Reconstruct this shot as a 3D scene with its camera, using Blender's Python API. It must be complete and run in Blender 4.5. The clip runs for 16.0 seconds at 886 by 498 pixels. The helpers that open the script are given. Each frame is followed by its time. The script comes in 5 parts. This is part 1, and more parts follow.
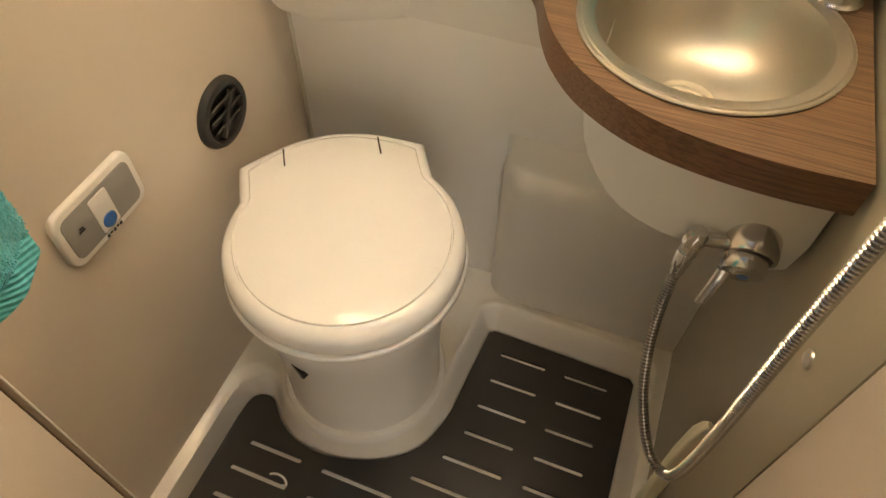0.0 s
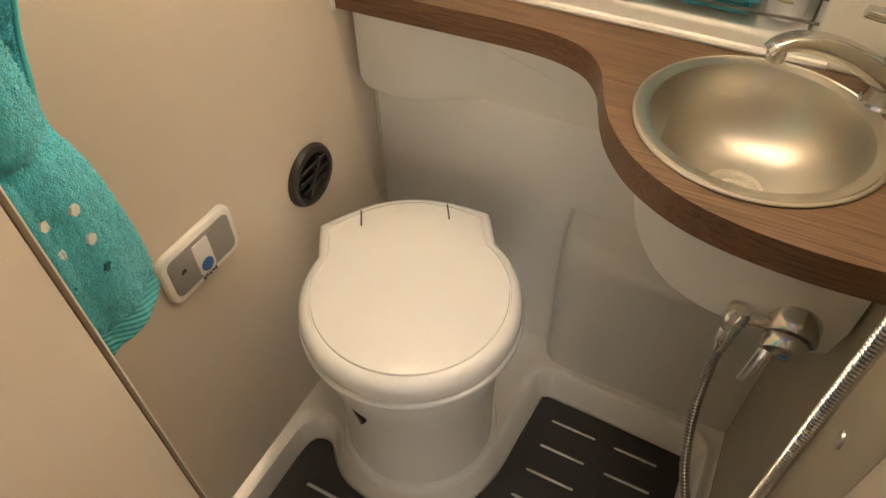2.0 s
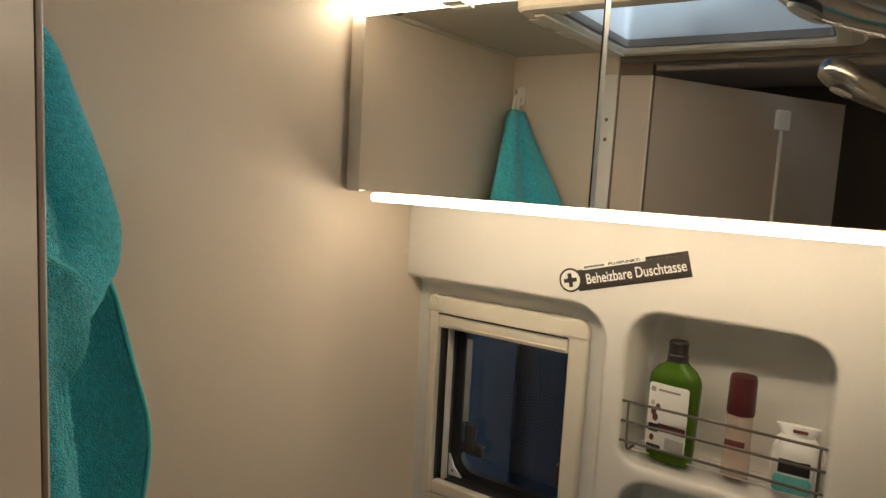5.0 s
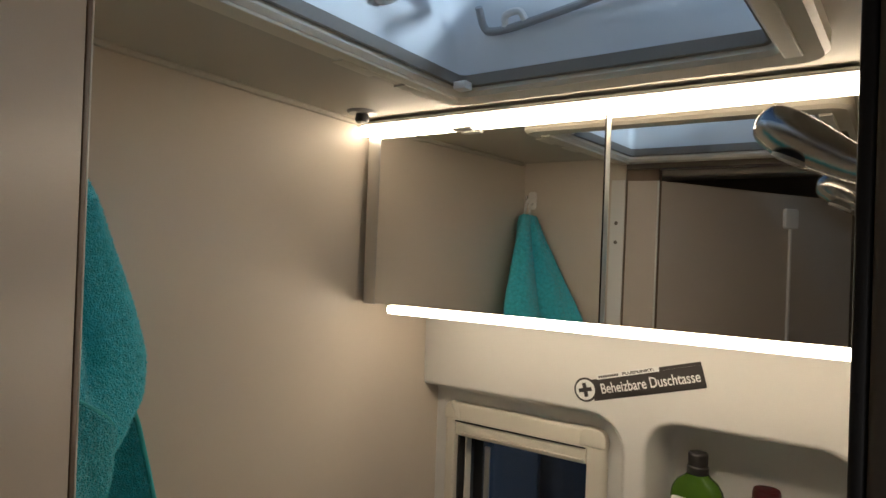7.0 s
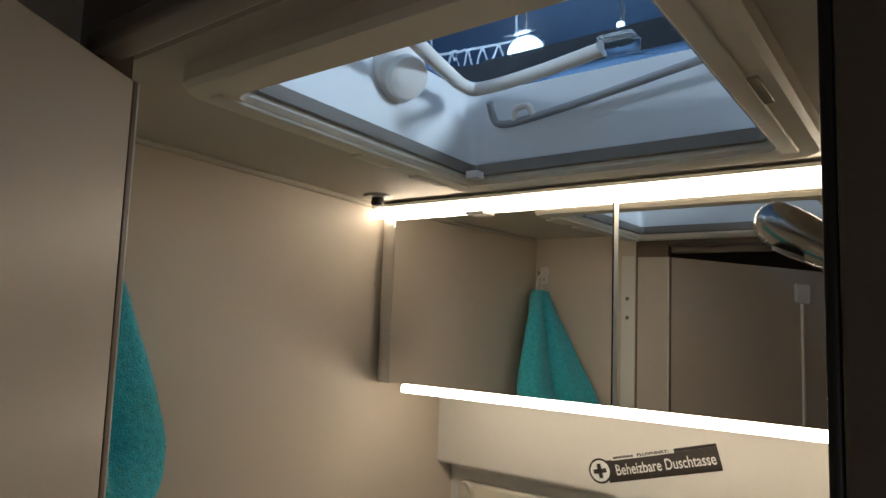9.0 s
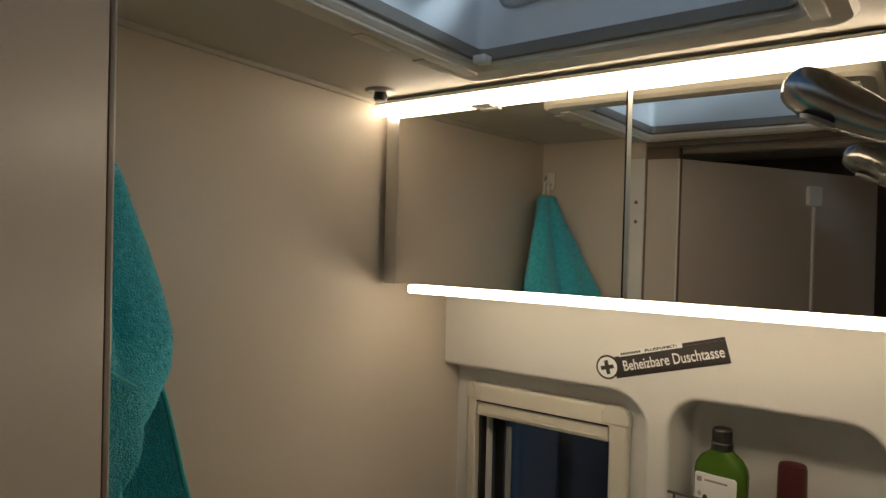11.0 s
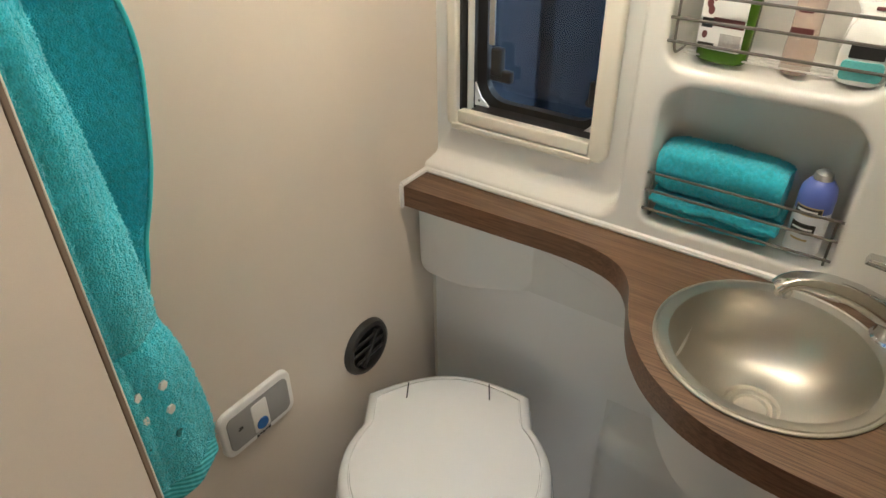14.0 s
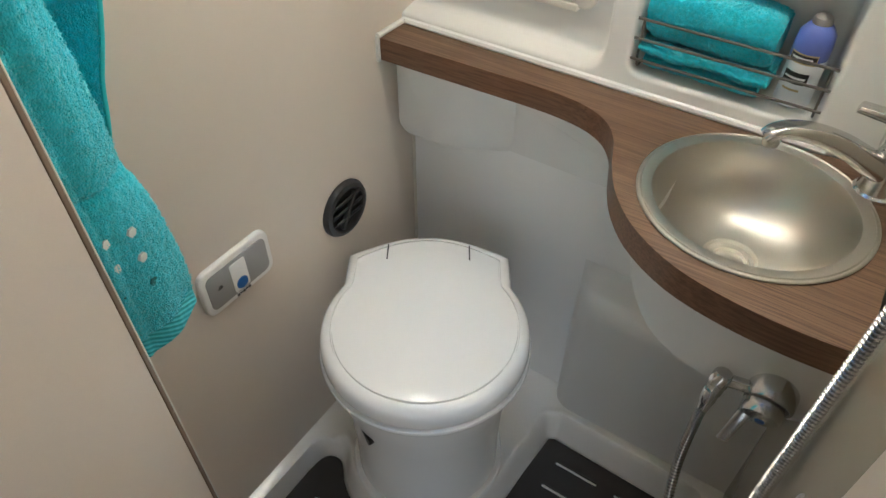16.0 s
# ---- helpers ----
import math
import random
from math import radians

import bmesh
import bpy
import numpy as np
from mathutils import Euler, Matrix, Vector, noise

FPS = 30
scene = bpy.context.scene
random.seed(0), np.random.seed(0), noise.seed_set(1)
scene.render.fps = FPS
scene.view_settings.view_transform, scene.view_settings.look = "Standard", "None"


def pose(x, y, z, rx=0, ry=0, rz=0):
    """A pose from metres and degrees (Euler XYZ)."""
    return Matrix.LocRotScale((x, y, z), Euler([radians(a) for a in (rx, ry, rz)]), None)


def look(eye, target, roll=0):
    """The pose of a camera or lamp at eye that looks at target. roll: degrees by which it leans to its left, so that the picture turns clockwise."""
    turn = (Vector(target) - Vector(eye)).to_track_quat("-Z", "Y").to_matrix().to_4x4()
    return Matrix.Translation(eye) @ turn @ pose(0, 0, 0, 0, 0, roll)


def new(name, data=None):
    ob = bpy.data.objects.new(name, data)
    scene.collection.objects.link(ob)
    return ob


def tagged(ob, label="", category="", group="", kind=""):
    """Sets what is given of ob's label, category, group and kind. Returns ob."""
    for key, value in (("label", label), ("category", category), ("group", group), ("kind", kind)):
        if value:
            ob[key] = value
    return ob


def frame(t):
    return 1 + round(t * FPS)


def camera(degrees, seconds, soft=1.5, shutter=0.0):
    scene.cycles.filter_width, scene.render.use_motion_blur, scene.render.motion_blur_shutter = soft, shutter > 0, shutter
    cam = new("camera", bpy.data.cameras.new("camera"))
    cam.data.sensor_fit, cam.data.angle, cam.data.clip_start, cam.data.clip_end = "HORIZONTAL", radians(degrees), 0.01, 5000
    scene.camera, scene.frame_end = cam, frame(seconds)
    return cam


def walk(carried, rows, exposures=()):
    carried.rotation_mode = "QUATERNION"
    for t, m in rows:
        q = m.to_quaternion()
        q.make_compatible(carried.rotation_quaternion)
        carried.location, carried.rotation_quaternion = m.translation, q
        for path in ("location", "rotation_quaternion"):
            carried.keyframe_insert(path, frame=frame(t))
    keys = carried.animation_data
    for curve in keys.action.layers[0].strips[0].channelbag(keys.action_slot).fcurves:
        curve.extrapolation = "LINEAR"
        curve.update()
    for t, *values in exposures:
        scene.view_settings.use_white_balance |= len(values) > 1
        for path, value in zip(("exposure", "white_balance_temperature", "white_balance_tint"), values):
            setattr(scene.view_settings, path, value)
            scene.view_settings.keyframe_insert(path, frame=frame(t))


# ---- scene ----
cam = camera(67.05, 16.0)
# seconds, eye (x, y, z), turn (rx, ry, rz); the left wall is x = 0, y runs to the back wall, the tray lies at z = 0
ROWS = [
    (0.0, 0.5996, 0.1635, 1.2887, 37.6, -0.76, 21.13),
    (0.5, 0.6026, 0.1598, 1.3005, 38.3, -0.93, 21.7),
    (1.0, 0.6085, 0.1494, 1.3150, 39.06, -0.34, 23.55),
    (1.5, 0.6212, 0.1319, 1.3344, 41.16, 1.28, 25.87),
    (2.0, 0.6241, 0.1175, 1.3459, 43.12, 0.91, 27.59),
    (2.5, 0.6404, 0.1081, 1.3629, 45.95, 0.87, 29.49),
    (3.0, 0.6633, 0.0962, 1.4092, 53.77, 0.59, 31.4),
    (3.5, 0.7000, 0.0929, 1.4586, 63.89, -0.24, 34.39),
    (4.0, 0.7168, 0.0801, 1.5047, 71.99, -1.32, 35.29),
    (4.5, 0.7165, 0.0578, 1.5404, 78.84, -2.54, 34.99),
    (7.0, 0.7348, 0.0312, 1.6119, 90.43, -2.01, 36.22),
    (7.5, 0.7400, 0.0158, 1.6242, 93.44, -2.1, 36.59),
    (8.0, 0.7486, 0.0107, 1.6332, 96.1, -1.99, 37.13),
    (10.5, 0.7382, 0.0163, 1.6168, 94.69, -2.0, 37.83),
    (11.0, 0.7297, 0.0289, 1.5951, 89.5, -1.34, 37.6),
    (11.5, 0.7142, 0.0483, 1.5591, 81.47, -0.67, 37.43),
    (12.0, 0.7071, 0.0685, 1.5238, 75.07, -0.47, 37.2),
    (12.5, 0.7035, 0.0842, 1.4977, 69.03, -0.24, 36.96),
    (13.0, 0.6891, 0.0913, 1.4894, 64.33, 0.25, 36.12),
    (13.5, 0.6818, 0.0942, 1.4679, 59.61, 0.33, 35.74),
    (14.0, 0.6781, 0.0974, 1.4481, 56.37, 0.62, 35.17),
    (14.5, 0.6724, 0.0983, 1.4301, 52.76, 0.49, 34.62),
    (15.0, 0.6739, 0.1008, 1.4185, 49.94, 0.22, 34.18),
    (15.5, 0.6738, 0.0992, 1.4114, 47.39, -0.11, 33.79),
    (16.0, 0.6779, 0.0980, 1.4093, 45.86, -0.25, 33.69),
]
EXPOSURES = [(0.0, 0.53, 8500, 12), (1.5, 0.48, 8100, 13), (2.5, 0.35, 7450, 13), (3.0, 0.37, 7250, 12), (3.5, 0.24, 7200, 11), (4.0, -0.06, 7450, 9), (4.5, -0.80, 7200, 10), (7.0, -1.75, 6350, 10), (8.0, -1.8, 6150, 10), (10.5, -1.98, 6700, 8), (11.5, -1.92, 6650, 8), (12.5, -0.95, 6450, 6), (13.0, -0.56, 6300, 6), (13.5, -0.1, 6150, 6), (14.5, 0.15, 5800, 7), (16.0, 0.3, 5450, 5)]
walk(cam, [(t, pose(x, y, z, rx, ry, rz)) for t, x, y, z, rx, ry, rz in ROWS], EXPOSURES)

# ---- world and light ----
world = bpy.data.worlds.new("hall")
scene.world = world
world.use_nodes = True
world.node_tree.nodes["Background"].inputs[0].default_value = (0.04, 0.12, 0.28, 1)
world.node_tree.nodes["Background"].inputs[1].default_value = 1.6
LED = 42.0       # lit diffusers of the mirror cabinet
HALL = 800.0     # hall lamps above the van, and the unseen fill lamps added beside them
PANEL = 7.0      # added soft fill panel, unseen, straight above the hatch
CABIN = 6.5     # fill light from the cabin side, through a made-up, unseen opening
cabin_fill = bpy.data.lights.new("cabin_fill_light", "AREA")
cabin_fill.shape, cabin_fill.size, cabin_fill.size_y, cabin_fill.energy, cabin_fill.color = "RECTANGLE", 1.05, 1.4, CABIN, (1.0, 0.85, 0.70)
new("cabin_fill_light", cabin_fill).matrix_basis = look((1.43, -1.31, 0.70), (1.10, 0.0, 0.66))

# ---- materials ----
def material(name, color, rough=0.5, metal=0.0, spec=0.5):
    m = bpy.data.materials.new(name)
    m.use_nodes = True
    b = m.node_tree.nodes["Principled BSDF"]
    b.inputs["Base Color"].default_value = (*color, 1)
    b.inputs["Roughness"].default_value = rough
    b.inputs["Metallic"].default_value = metal
    b.inputs["Specular IOR Level"].default_value = spec
    return m


def node(m, kind, **values):
    n = m.node_tree.nodes.new(kind)
    for k, v in values.items():
        n.inputs[k].default_value = v
    return n


def link(m, a, b):
    m.node_tree.links.new(a, b)


def coords(m, scale=(1, 1, 1)):
    t = node(m, "ShaderNodeTexCoord")
    p = node(m, "ShaderNodeMapping", Scale=scale)
    link(m, t.outputs["Object"], p.inputs["Vector"])
    return p.outputs["Vector"]


def grain(m, small=400, large=6, mix=0.06, bump=0.08, dist=0.0008, stretch=(1, 1, 1), rough_var=0.02):
    """Two scales of tone, a fine relief and an uneven gloss."""
    b = m.node_tree.nodes["Principled BSDF"]
    v = coords(m, stretch)
    fine = node(m, "ShaderNodeTexNoise", Scale=small, Detail=3.0)
    wide = node(m, "ShaderNodeTexNoise", Scale=large, Detail=4.0)
    link(m, v, fine.inputs["Vector"]), link(m, v, wide.inputs["Vector"])
    add = node(m, "ShaderNodeMath")
    link(m, fine.outputs["Fac"], add.inputs[0]), link(m, wide.outputs["Fac"], add.inputs[1])
    mul = node(m, "ShaderNodeMapRange", **{"From Min": 0.6, "From Max": 1.4, "To Min": 1 - mix, "To Max": 1 + mix})
    link(m, add.outputs[0], mul.inputs["Value"])
    c = b.inputs["Base Color"].default_value
    vm = m.node_tree.nodes.new("ShaderNodeVectorMath")
    vm.operation = "SCALE"
    vm.inputs[0].default_value = c[:3]
    link(m, mul.outputs["Result"], vm.inputs["Scale"])
    link(m, vm.outputs["Vector"], b.inputs["Base Color"])
    r = b.inputs["Roughness"].default_value
    rr = node(m, "ShaderNodeMapRange", **{"From Min": 0.3, "From Max": 0.7, "To Min": max(0.02, r - rough_var), "To Max": min(1, r + rough_var)})
    link(m, wide.outputs["Fac"], rr.inputs["Value"])
    link(m, rr.outputs["Result"], b.inputs["Roughness"])
    bm_ = node(m, "ShaderNodeBump", Strength=bump, Distance=dist)
    link(m, fine.outputs["Fac"], bm_.inputs["Height"])
    link(m, bm_.outputs["Normal"], b.inputs["Normal"])
    return m


laminate = grain(material("greige_laminate", (0.67, 0.59, 0.50), 0.45), 900, 5, 0.03, 0.10, 0.0004)
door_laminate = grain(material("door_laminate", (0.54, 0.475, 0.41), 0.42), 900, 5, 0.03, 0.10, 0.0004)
ceiling_foil = grain(material("ceiling_foil", (0.54, 0.495, 0.425), 0.6), 700, 6, 0.03, 0.12, 0.0004)
gelcoat = grain(material("white_moulding", (0.75, 0.73, 0.69), 0.30), 500, 7, 0.02, 0.02, 0.0002)
tray_gelcoat = grain(material("tray_gelcoat", (0.82, 0.79, 0.74), 0.12), 300, 8, 0.03, 0.01, 0.0002, rough_var=0.01)
panel_white = grain(material("white_panel", (0.84, 0.82, 0.79), 0.4), 1200, 6, 0.02, 0.06, 0.0003)
toilet_plastic = grain(material("toilet_plastic", (0.88, 0.87, 0.85), 0.13), 600, 9, 0.015, 0.015, 0.0002)
frame_plastic = grain(material("cream_plastic", (0.72, 0.67, 0.57), 0.4), 1200, 12, 0.03, 0.06, 0.0003)
white_plastic = grain(material("white_plastic", (0.82, 0.80, 0.77), 0.35), 1200, 12, 0.02, 0.05, 0.0003)
grey_plastic = grain(material("grey_plastic", (0.30, 0.29, 0.28), 0.42), 900, 20, 0.05, 0.08, 0.0003)
black_plastic = grain(material("black_plastic", (0.022, 0.02, 0.019), 0.42), 800, 20, 0.1, 0.08, 0.0003)
mat_plastic = grain(material("dark_mat_plastic", (0.020, 0.017, 0.016), 0.45), 700, 14, 0.15, 0.2, 0.0006)
alu = grain(material("brushed_alu", (0.55, 0.54, 0.52), 0.38, 1.0), 500, 12, 0.06, 0.05, 0.0003)
dark_rail = grain(material("dark_rail", (0.20, 0.175, 0.15), 0.45), 500, 12, 0.06, 0.05, 0.0003)
brown_edge = grain(material("brown_edging", (0.16, 0.11, 0.075), 0.5), 600, 12, 0.1, 0.08, 0.0004)
dull_chrome = grain(material("dull_chrome", (0.66, 0.65, 0.63), 0.20, 1.0), 300, 20, 0.05, 0.02, 0.0002, rough_var=0.04)
chrome = grain(material("chrome", (0.86, 0.86, 0.87), 0.11, 1.0), 300, 20, 0.03, 0.01, 0.0002, rough_var=0.03)
hose_metal = grain(material("hose_metal", (0.46, 0.45, 0.43), 0.22, 1.0), 300, 20, 0.05, 0.02, 0.0002)
mirror_glass = material("mirror", (0.80, 0.80, 0.78), 0.01, 1.0)
rail_metal = grain(material("grey_wire", (0.16, 0.145, 0.13), 0.4, 0.6), 600, 20, 0.1, 0.05, 0.0003)
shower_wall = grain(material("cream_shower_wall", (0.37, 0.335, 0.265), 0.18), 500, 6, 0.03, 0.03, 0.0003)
cabin_dark = grain(material("cabin_furniture", (0.16, 0.13, 0.10), 0.5), 500, 6, 0.08, 0.1, 0.0004)


def steel_material():
    m = material("satin_steel", (0.60, 0.57, 0.51), 0.36, 1.0)
    return grain(m, 500, 9, 0.03, 0.0, 0.0001, (1, 1, 1), 0.02)


steel = steel_material()


def wood_material(name, dark, light, rough):
    """Streaked wood decor; the streaks run along x."""
    m = material(name, light, rough)
    b = m.node_tree.nodes["Principled BSDF"]
    v = coords(m, (1.2, 95, 95))
    n1 = node(m, "ShaderNodeTexNoise", Scale=3.2, Detail=8.0, Roughness=0.6)
    v2 = coords(m, (4, 260, 260))
    n2 = node(m, "ShaderNodeTexNoise", Scale=3.0, Detail=3.0)
    link(m, v, n1.inputs["Vector"]), link(m, v2, n2.inputs["Vector"])
    mixf = node(m, "ShaderNodeMath")
    mixf.operation = "MULTIPLY_ADD"
    mixf.inputs[1].default_value = 0.75
    link(m, n2.outputs["Fac"], mixf.inputs[0]), link(m, n1.outputs["Fac"], mixf.inputs[2])
    ramp = node(m, "ShaderNodeValToRGB")
    ramp.color_ramp.elements[0].position, ramp.color_ramp.elements[0].color = 0.68, (*dark, 1)
    ramp.color_ramp.elements[1].position, ramp.color_ramp.elements[1].color = 1.02, (*light, 1)
    link(m, mixf.outputs[0], ramp.inputs["Fac"])
    link(m, ramp.outputs["Color"], b.inputs["Base Color"])
    bp = node(m, "ShaderNodeBump", Strength=0.15, Distance=0.0005)
    link(m, n2.outputs["Fac"], bp.inputs["Height"])
    link(m, bp.outputs["Normal"], b.inputs["Normal"])
    return m


wood_top = wood_material("wood_decor", (0.075, 0.040, 0.022), (0.19, 0.112, 0.064), 0.45)
wood_edge = wood_material("wood_edge_band", (0.095, 0.045, 0.022), (0.19, 0.095, 0.05), 0.4)


def terry_material(name, color):
    m = material(name, color, 0.95, 0.0, 0.1)
    b = m.node_tree.nodes["Principled BSDF"]
    b.inputs["Sheen Weight"].default_value = 0.3
    v = coords(m)
    n1 = node(m, "ShaderNodeTexNoise", Scale=620.0, Detail=2.0)
    n2 = node(m, "ShaderNodeTexNoise", Scale=160.0, Detail=4.0)
    link(m, v, n1.inputs["Vector"]), link(m, v, n2.inputs["Vector"])
    mr = node(m, "ShaderNodeMapRange", **{"From Min": 0.2, "From Max": 0.8, "To Min": 0.74, "To Max": 1.22})
    link(m, n2.outputs["Fac"], mr.inputs["Value"])
    vm = m.node_tree.nodes.new("ShaderNodeVectorMath")
    vm.operation = "SCALE"
    vm.inputs[0].default_value = color
    link(m, mr.outputs["Result"], vm.inputs["Scale"])
    link(m, vm.outputs["Vector"], b.inputs["Base Color"])
    sub = node(m, "ShaderNodeMath")
    link(m, n1.outputs["Fac"], sub.inputs[0]), link(m, n2.outputs["Fac"], sub.inputs[1])
    bp = node(m, "ShaderNodeBump", Strength=0.9, Distance=0.0030)
    link(m, sub.outputs[0], bp.inputs["Height"])
    link(m, bp.outputs["Normal"], b.inputs["Normal"])
    return m


terry = terry_material("turquoise_terry", (0.070, 0.60, 0.73))


def border_material():
    """Woven border with diagonal ribs."""
    m = material("turquoise_border", (0.10, 0.52, 0.55), 0.7, 0.0, 0.3)
    b = m.node_tree.nodes["Principled BSDF"]
    t = node(m, "ShaderNodeTexCoord")
    p = node(m, "ShaderNodeMapping", Rotation=(radians(35), 0, 0))
    link(m, t.outputs["Object"], p.inputs["Vector"])
    w = node(m, "ShaderNodeTexWave", Scale=62.0, Distortion=0.4)
    w.bands_direction = "Z"
    link(m, p.outputs["Vector"], w.inputs["Vector"])
    ramp = node(m, "ShaderNodeValToRGB")
    ramp.color_ramp.elements[0].color, ramp.color_ramp.elements[1].color = (0.04, 0.42, 0.50, 1), (0.13, 0.60, 0.70, 1)
    link(m, w.outputs["Fac"], ramp.inputs["Fac"]), link(m, ramp.outputs["Color"], b.inputs["Base Color"])
    bp = node(m, "ShaderNodeBump", Strength=0.6, Distance=0.0015)
    link(m, w.outputs["Fac"], bp.inputs["Height"]), link(m, bp.outputs["Normal"], b.inputs["Normal"])
    return m


terry_band = border_material()


def glow(name, color, strength):
    m = material(name, color, 0.5)
    b = m.node_tree.nodes["Principled BSDF"]
    b.inputs["Emission Color"].default_value = (*color, 1)
    b.inputs["Emission Strength"].default_value = strength
    return m


led = glow("led_diffuser", (1.0, 0.83, 0.62), LED)


def glass_material(name, color, rough=0.02, ior=1.45):
    m = material(name, color, rough)
    b = m.node_tree.nodes["Principled BSDF"]
    b.inputs["Transmission Weight"].default_value = 1.0
    b.inputs["IOR"].default_value = ior
    return m


# ---- mesh helpers ----
import itertools


def part(name, bm, mat, parent=None, label="", smooth=True, matrix=None):
    me = bpy.data.meshes.new(name)
    bmesh.ops.recalc_face_normals(bm, faces=bm.faces)
    bm.to_mesh(me)
    bm.free()
    me.materials.append(mat)
    if smooth:
        for p in me.polygons:
            p.use_smooth = True
        me.set_sharp_from_angle(angle=radians(35))
    ob = new(name, me)
    if matrix is not None:
        ob.matrix_basis = matrix
    if parent is not None:
        ob.parent = parent
    if label:
        tagged(ob, label)
    return ob


def empty(name, x=0, y=0, z=0, rz=0):
    ob = new(name)
    ob.empty_display_size = 0.05
    ob.matrix_basis = pose(x, y, z, 0, 0, rz)
    return ob


def box(x0, x1, y0, y1, z0, z1, bevel=0.0, segs=3, bm=None):
    b = bmesh.new()
    bmesh.ops.create_cube(b, size=1.0, matrix=Matrix.Translation(((x0 + x1) / 2, (y0 + y1) / 2, (z0 + z1) / 2)) @ Matrix.Diagonal((x1 - x0, y1 - y0, z1 - z0, 1)))
    if bevel:
        bmesh.ops.bevel(b, geom=b.edges[:], offset=bevel, segments=segs, profile=0.5, affect="EDGES")
    if bm is None:
        return b
    return merge(bm, b)


def merge(bm, other, m=None):
    me = bpy.data.meshes.new("tmp")
    if m is not None:
        bmesh.ops.transform(other, matrix=m, verts=other.verts)
    other.to_mesh(me)
    other.free()
    bm.from_mesh(me)
    bpy.data.meshes.remove(me)
    return bm


def rounded(x0, x1, z0, z1, radii, inset=0.0, n=7):
    """Points round a rounded rectangle; radii from lower left, counter-clockwise."""
    if not isinstance(radii, (tuple, list)):
        radii = (radii,) * 4
    x0, x1, z0, z1 = x0 + inset, x1 - inset, z0 + inset, z1 - inset
    pts = []
    for (cx, cz, sx, sz, a0), r in zip(((x0, z0, 1, 1, 180), (x1, z0, -1, 1, 270), (x1, z1, -1, -1, 0), (x0, z1, 1, -1, 90)), radii):
        r = max(r - inset, 0.0008)
        for i in range(n):
            a = radians(a0 + 90 * i / (n - 1))
            pts.append((cx + sx * r + r * math.cos(a), cz + sz * r + r * math.sin(a)))
    return pts


def bridge(bm, a, b):
    for i in range(len(a)):
        j = (i + 1) % len(a)
        bm.faces.new((a[i], a[j], b[j], b[i]))


def loops(rings, cap0=True, cap1=True, bm=None):
    """A skin through closed rings of equally many points."""
    bm = bm or bmesh.new()
    vs = [[bm.verts.new(p) for p in ring] for ring in rings]
    for a, b in zip(vs, vs[1:]):
        bridge(bm, a, b)
    if cap0:
        bm.faces.new(vs[0][::-1])
    if cap1:
        bm.faces.new(vs[-1])
    return bm


def rr_solid(x0, x1, z0, z1, r, y_back, y_front, bevel=0.003, place=None):
    """A rounded plate that faces -y, with softened front edges."""
    place = place or (lambda a, b, d: (a, d, b))
    s = 1 if y_front < y_back else -1
    rings = [[place(a, b, y_back) for a, b in rounded(x0, x1, z0, z1, r)]]
    for k in range(4):
        w = k / 3 * math.pi / 2
        rings.append([place(a, b, y_front + s * bevel * (1 - math.sin(w))) for a, b in rounded(x0, x1, z0, z1, r, bevel * (1 - math.cos(w)))])
    return loops(rings)


def sheet(outer, holes, place):
    """A flat face with holes."""
    bm = bmesh.new()
    edges = []
    for ring in (outer, *holes):
        vs = [bm.verts.new(place(*p)) for p in ring]
        edges += [bm.edges.new((vs[i], vs[(i + 1) % len(vs)])) for i in range(len(vs))]
    bmesh.ops.triangle_fill(bm, edges=edges, use_beauty=True, use_dissolve=False)
    return bm


def prism(pts, place, d0, d1, bevel=0.0, segs=3):
    bm = bmesh.new()
    a = [bm.verts.new(place(p[0], p[1], d0)) for p in pts]
    b = [bm.verts.new(place(p[0], p[1], d1)) for p in pts]
    bridge(bm, a, b)
    f0, f1 = bm.faces.new(a[::-1]), bm.faces.new(b)
    if bevel:
        bmesh.ops.bevel(bm, geom=list(f0.edges) + list(f1.edges), offset=bevel, segments=segs, profile=0.5, affect="EDGES")
    return bm


def lathe(profile, n=48, m=None):
    """Turns (radius, height) pairs about z."""
    bm = bmesh.new()
    rings = []
    for r, z in profile:
        if r < 1e-6:
            rings.append([bm.verts.new((0, 0, z))])
        else:
            rings.append([bm.verts.new((r * math.cos(2 * math.pi * i / n), r * math.sin(2 * math.pi * i / n), z)) for i in range(n)])
    for a, b in zip(rings, rings[1:]):
        if len(a) == 1 and len(b) == 1:
            continue
        for i in range(n):
            j = (i + 1) % n
            if len(a) == 1:
                bm.faces.new((a[0], b[j], b[i]))
            elif len(b) == 1:
                bm.faces.new((a[i], a[j], b[0]))
            else:
                bm.faces.new((a[i], a[j], b[j], b[i]))
    if m is not None:
        bmesh.ops.transform(bm, matrix=m, verts=bm.verts)
    return bm


def spline(pts, steps=8):
    """A smooth curve through points (Catmull-Rom)."""
    p = [Vector(q) for q in pts]
    p = [2 * p[0] - p[1]] + p + [2 * p[-1] - p[-2]]
    out = []
    for i in range(1, len(p) - 2):
        for k in range(steps):
            t = k / steps
            out.append(0.5 * (2 * p[i] + (p[i + 1] - p[i - 1]) * t + (2 * p[i - 1] - 5 * p[i] + 4 * p[i + 1] - p[i + 2]) * t * t
                              + (3 * p[i] - p[i - 1] - 3 * p[i + 1] + p[i + 2]) * t ** 3))
    out.append(p[-2])
    return out


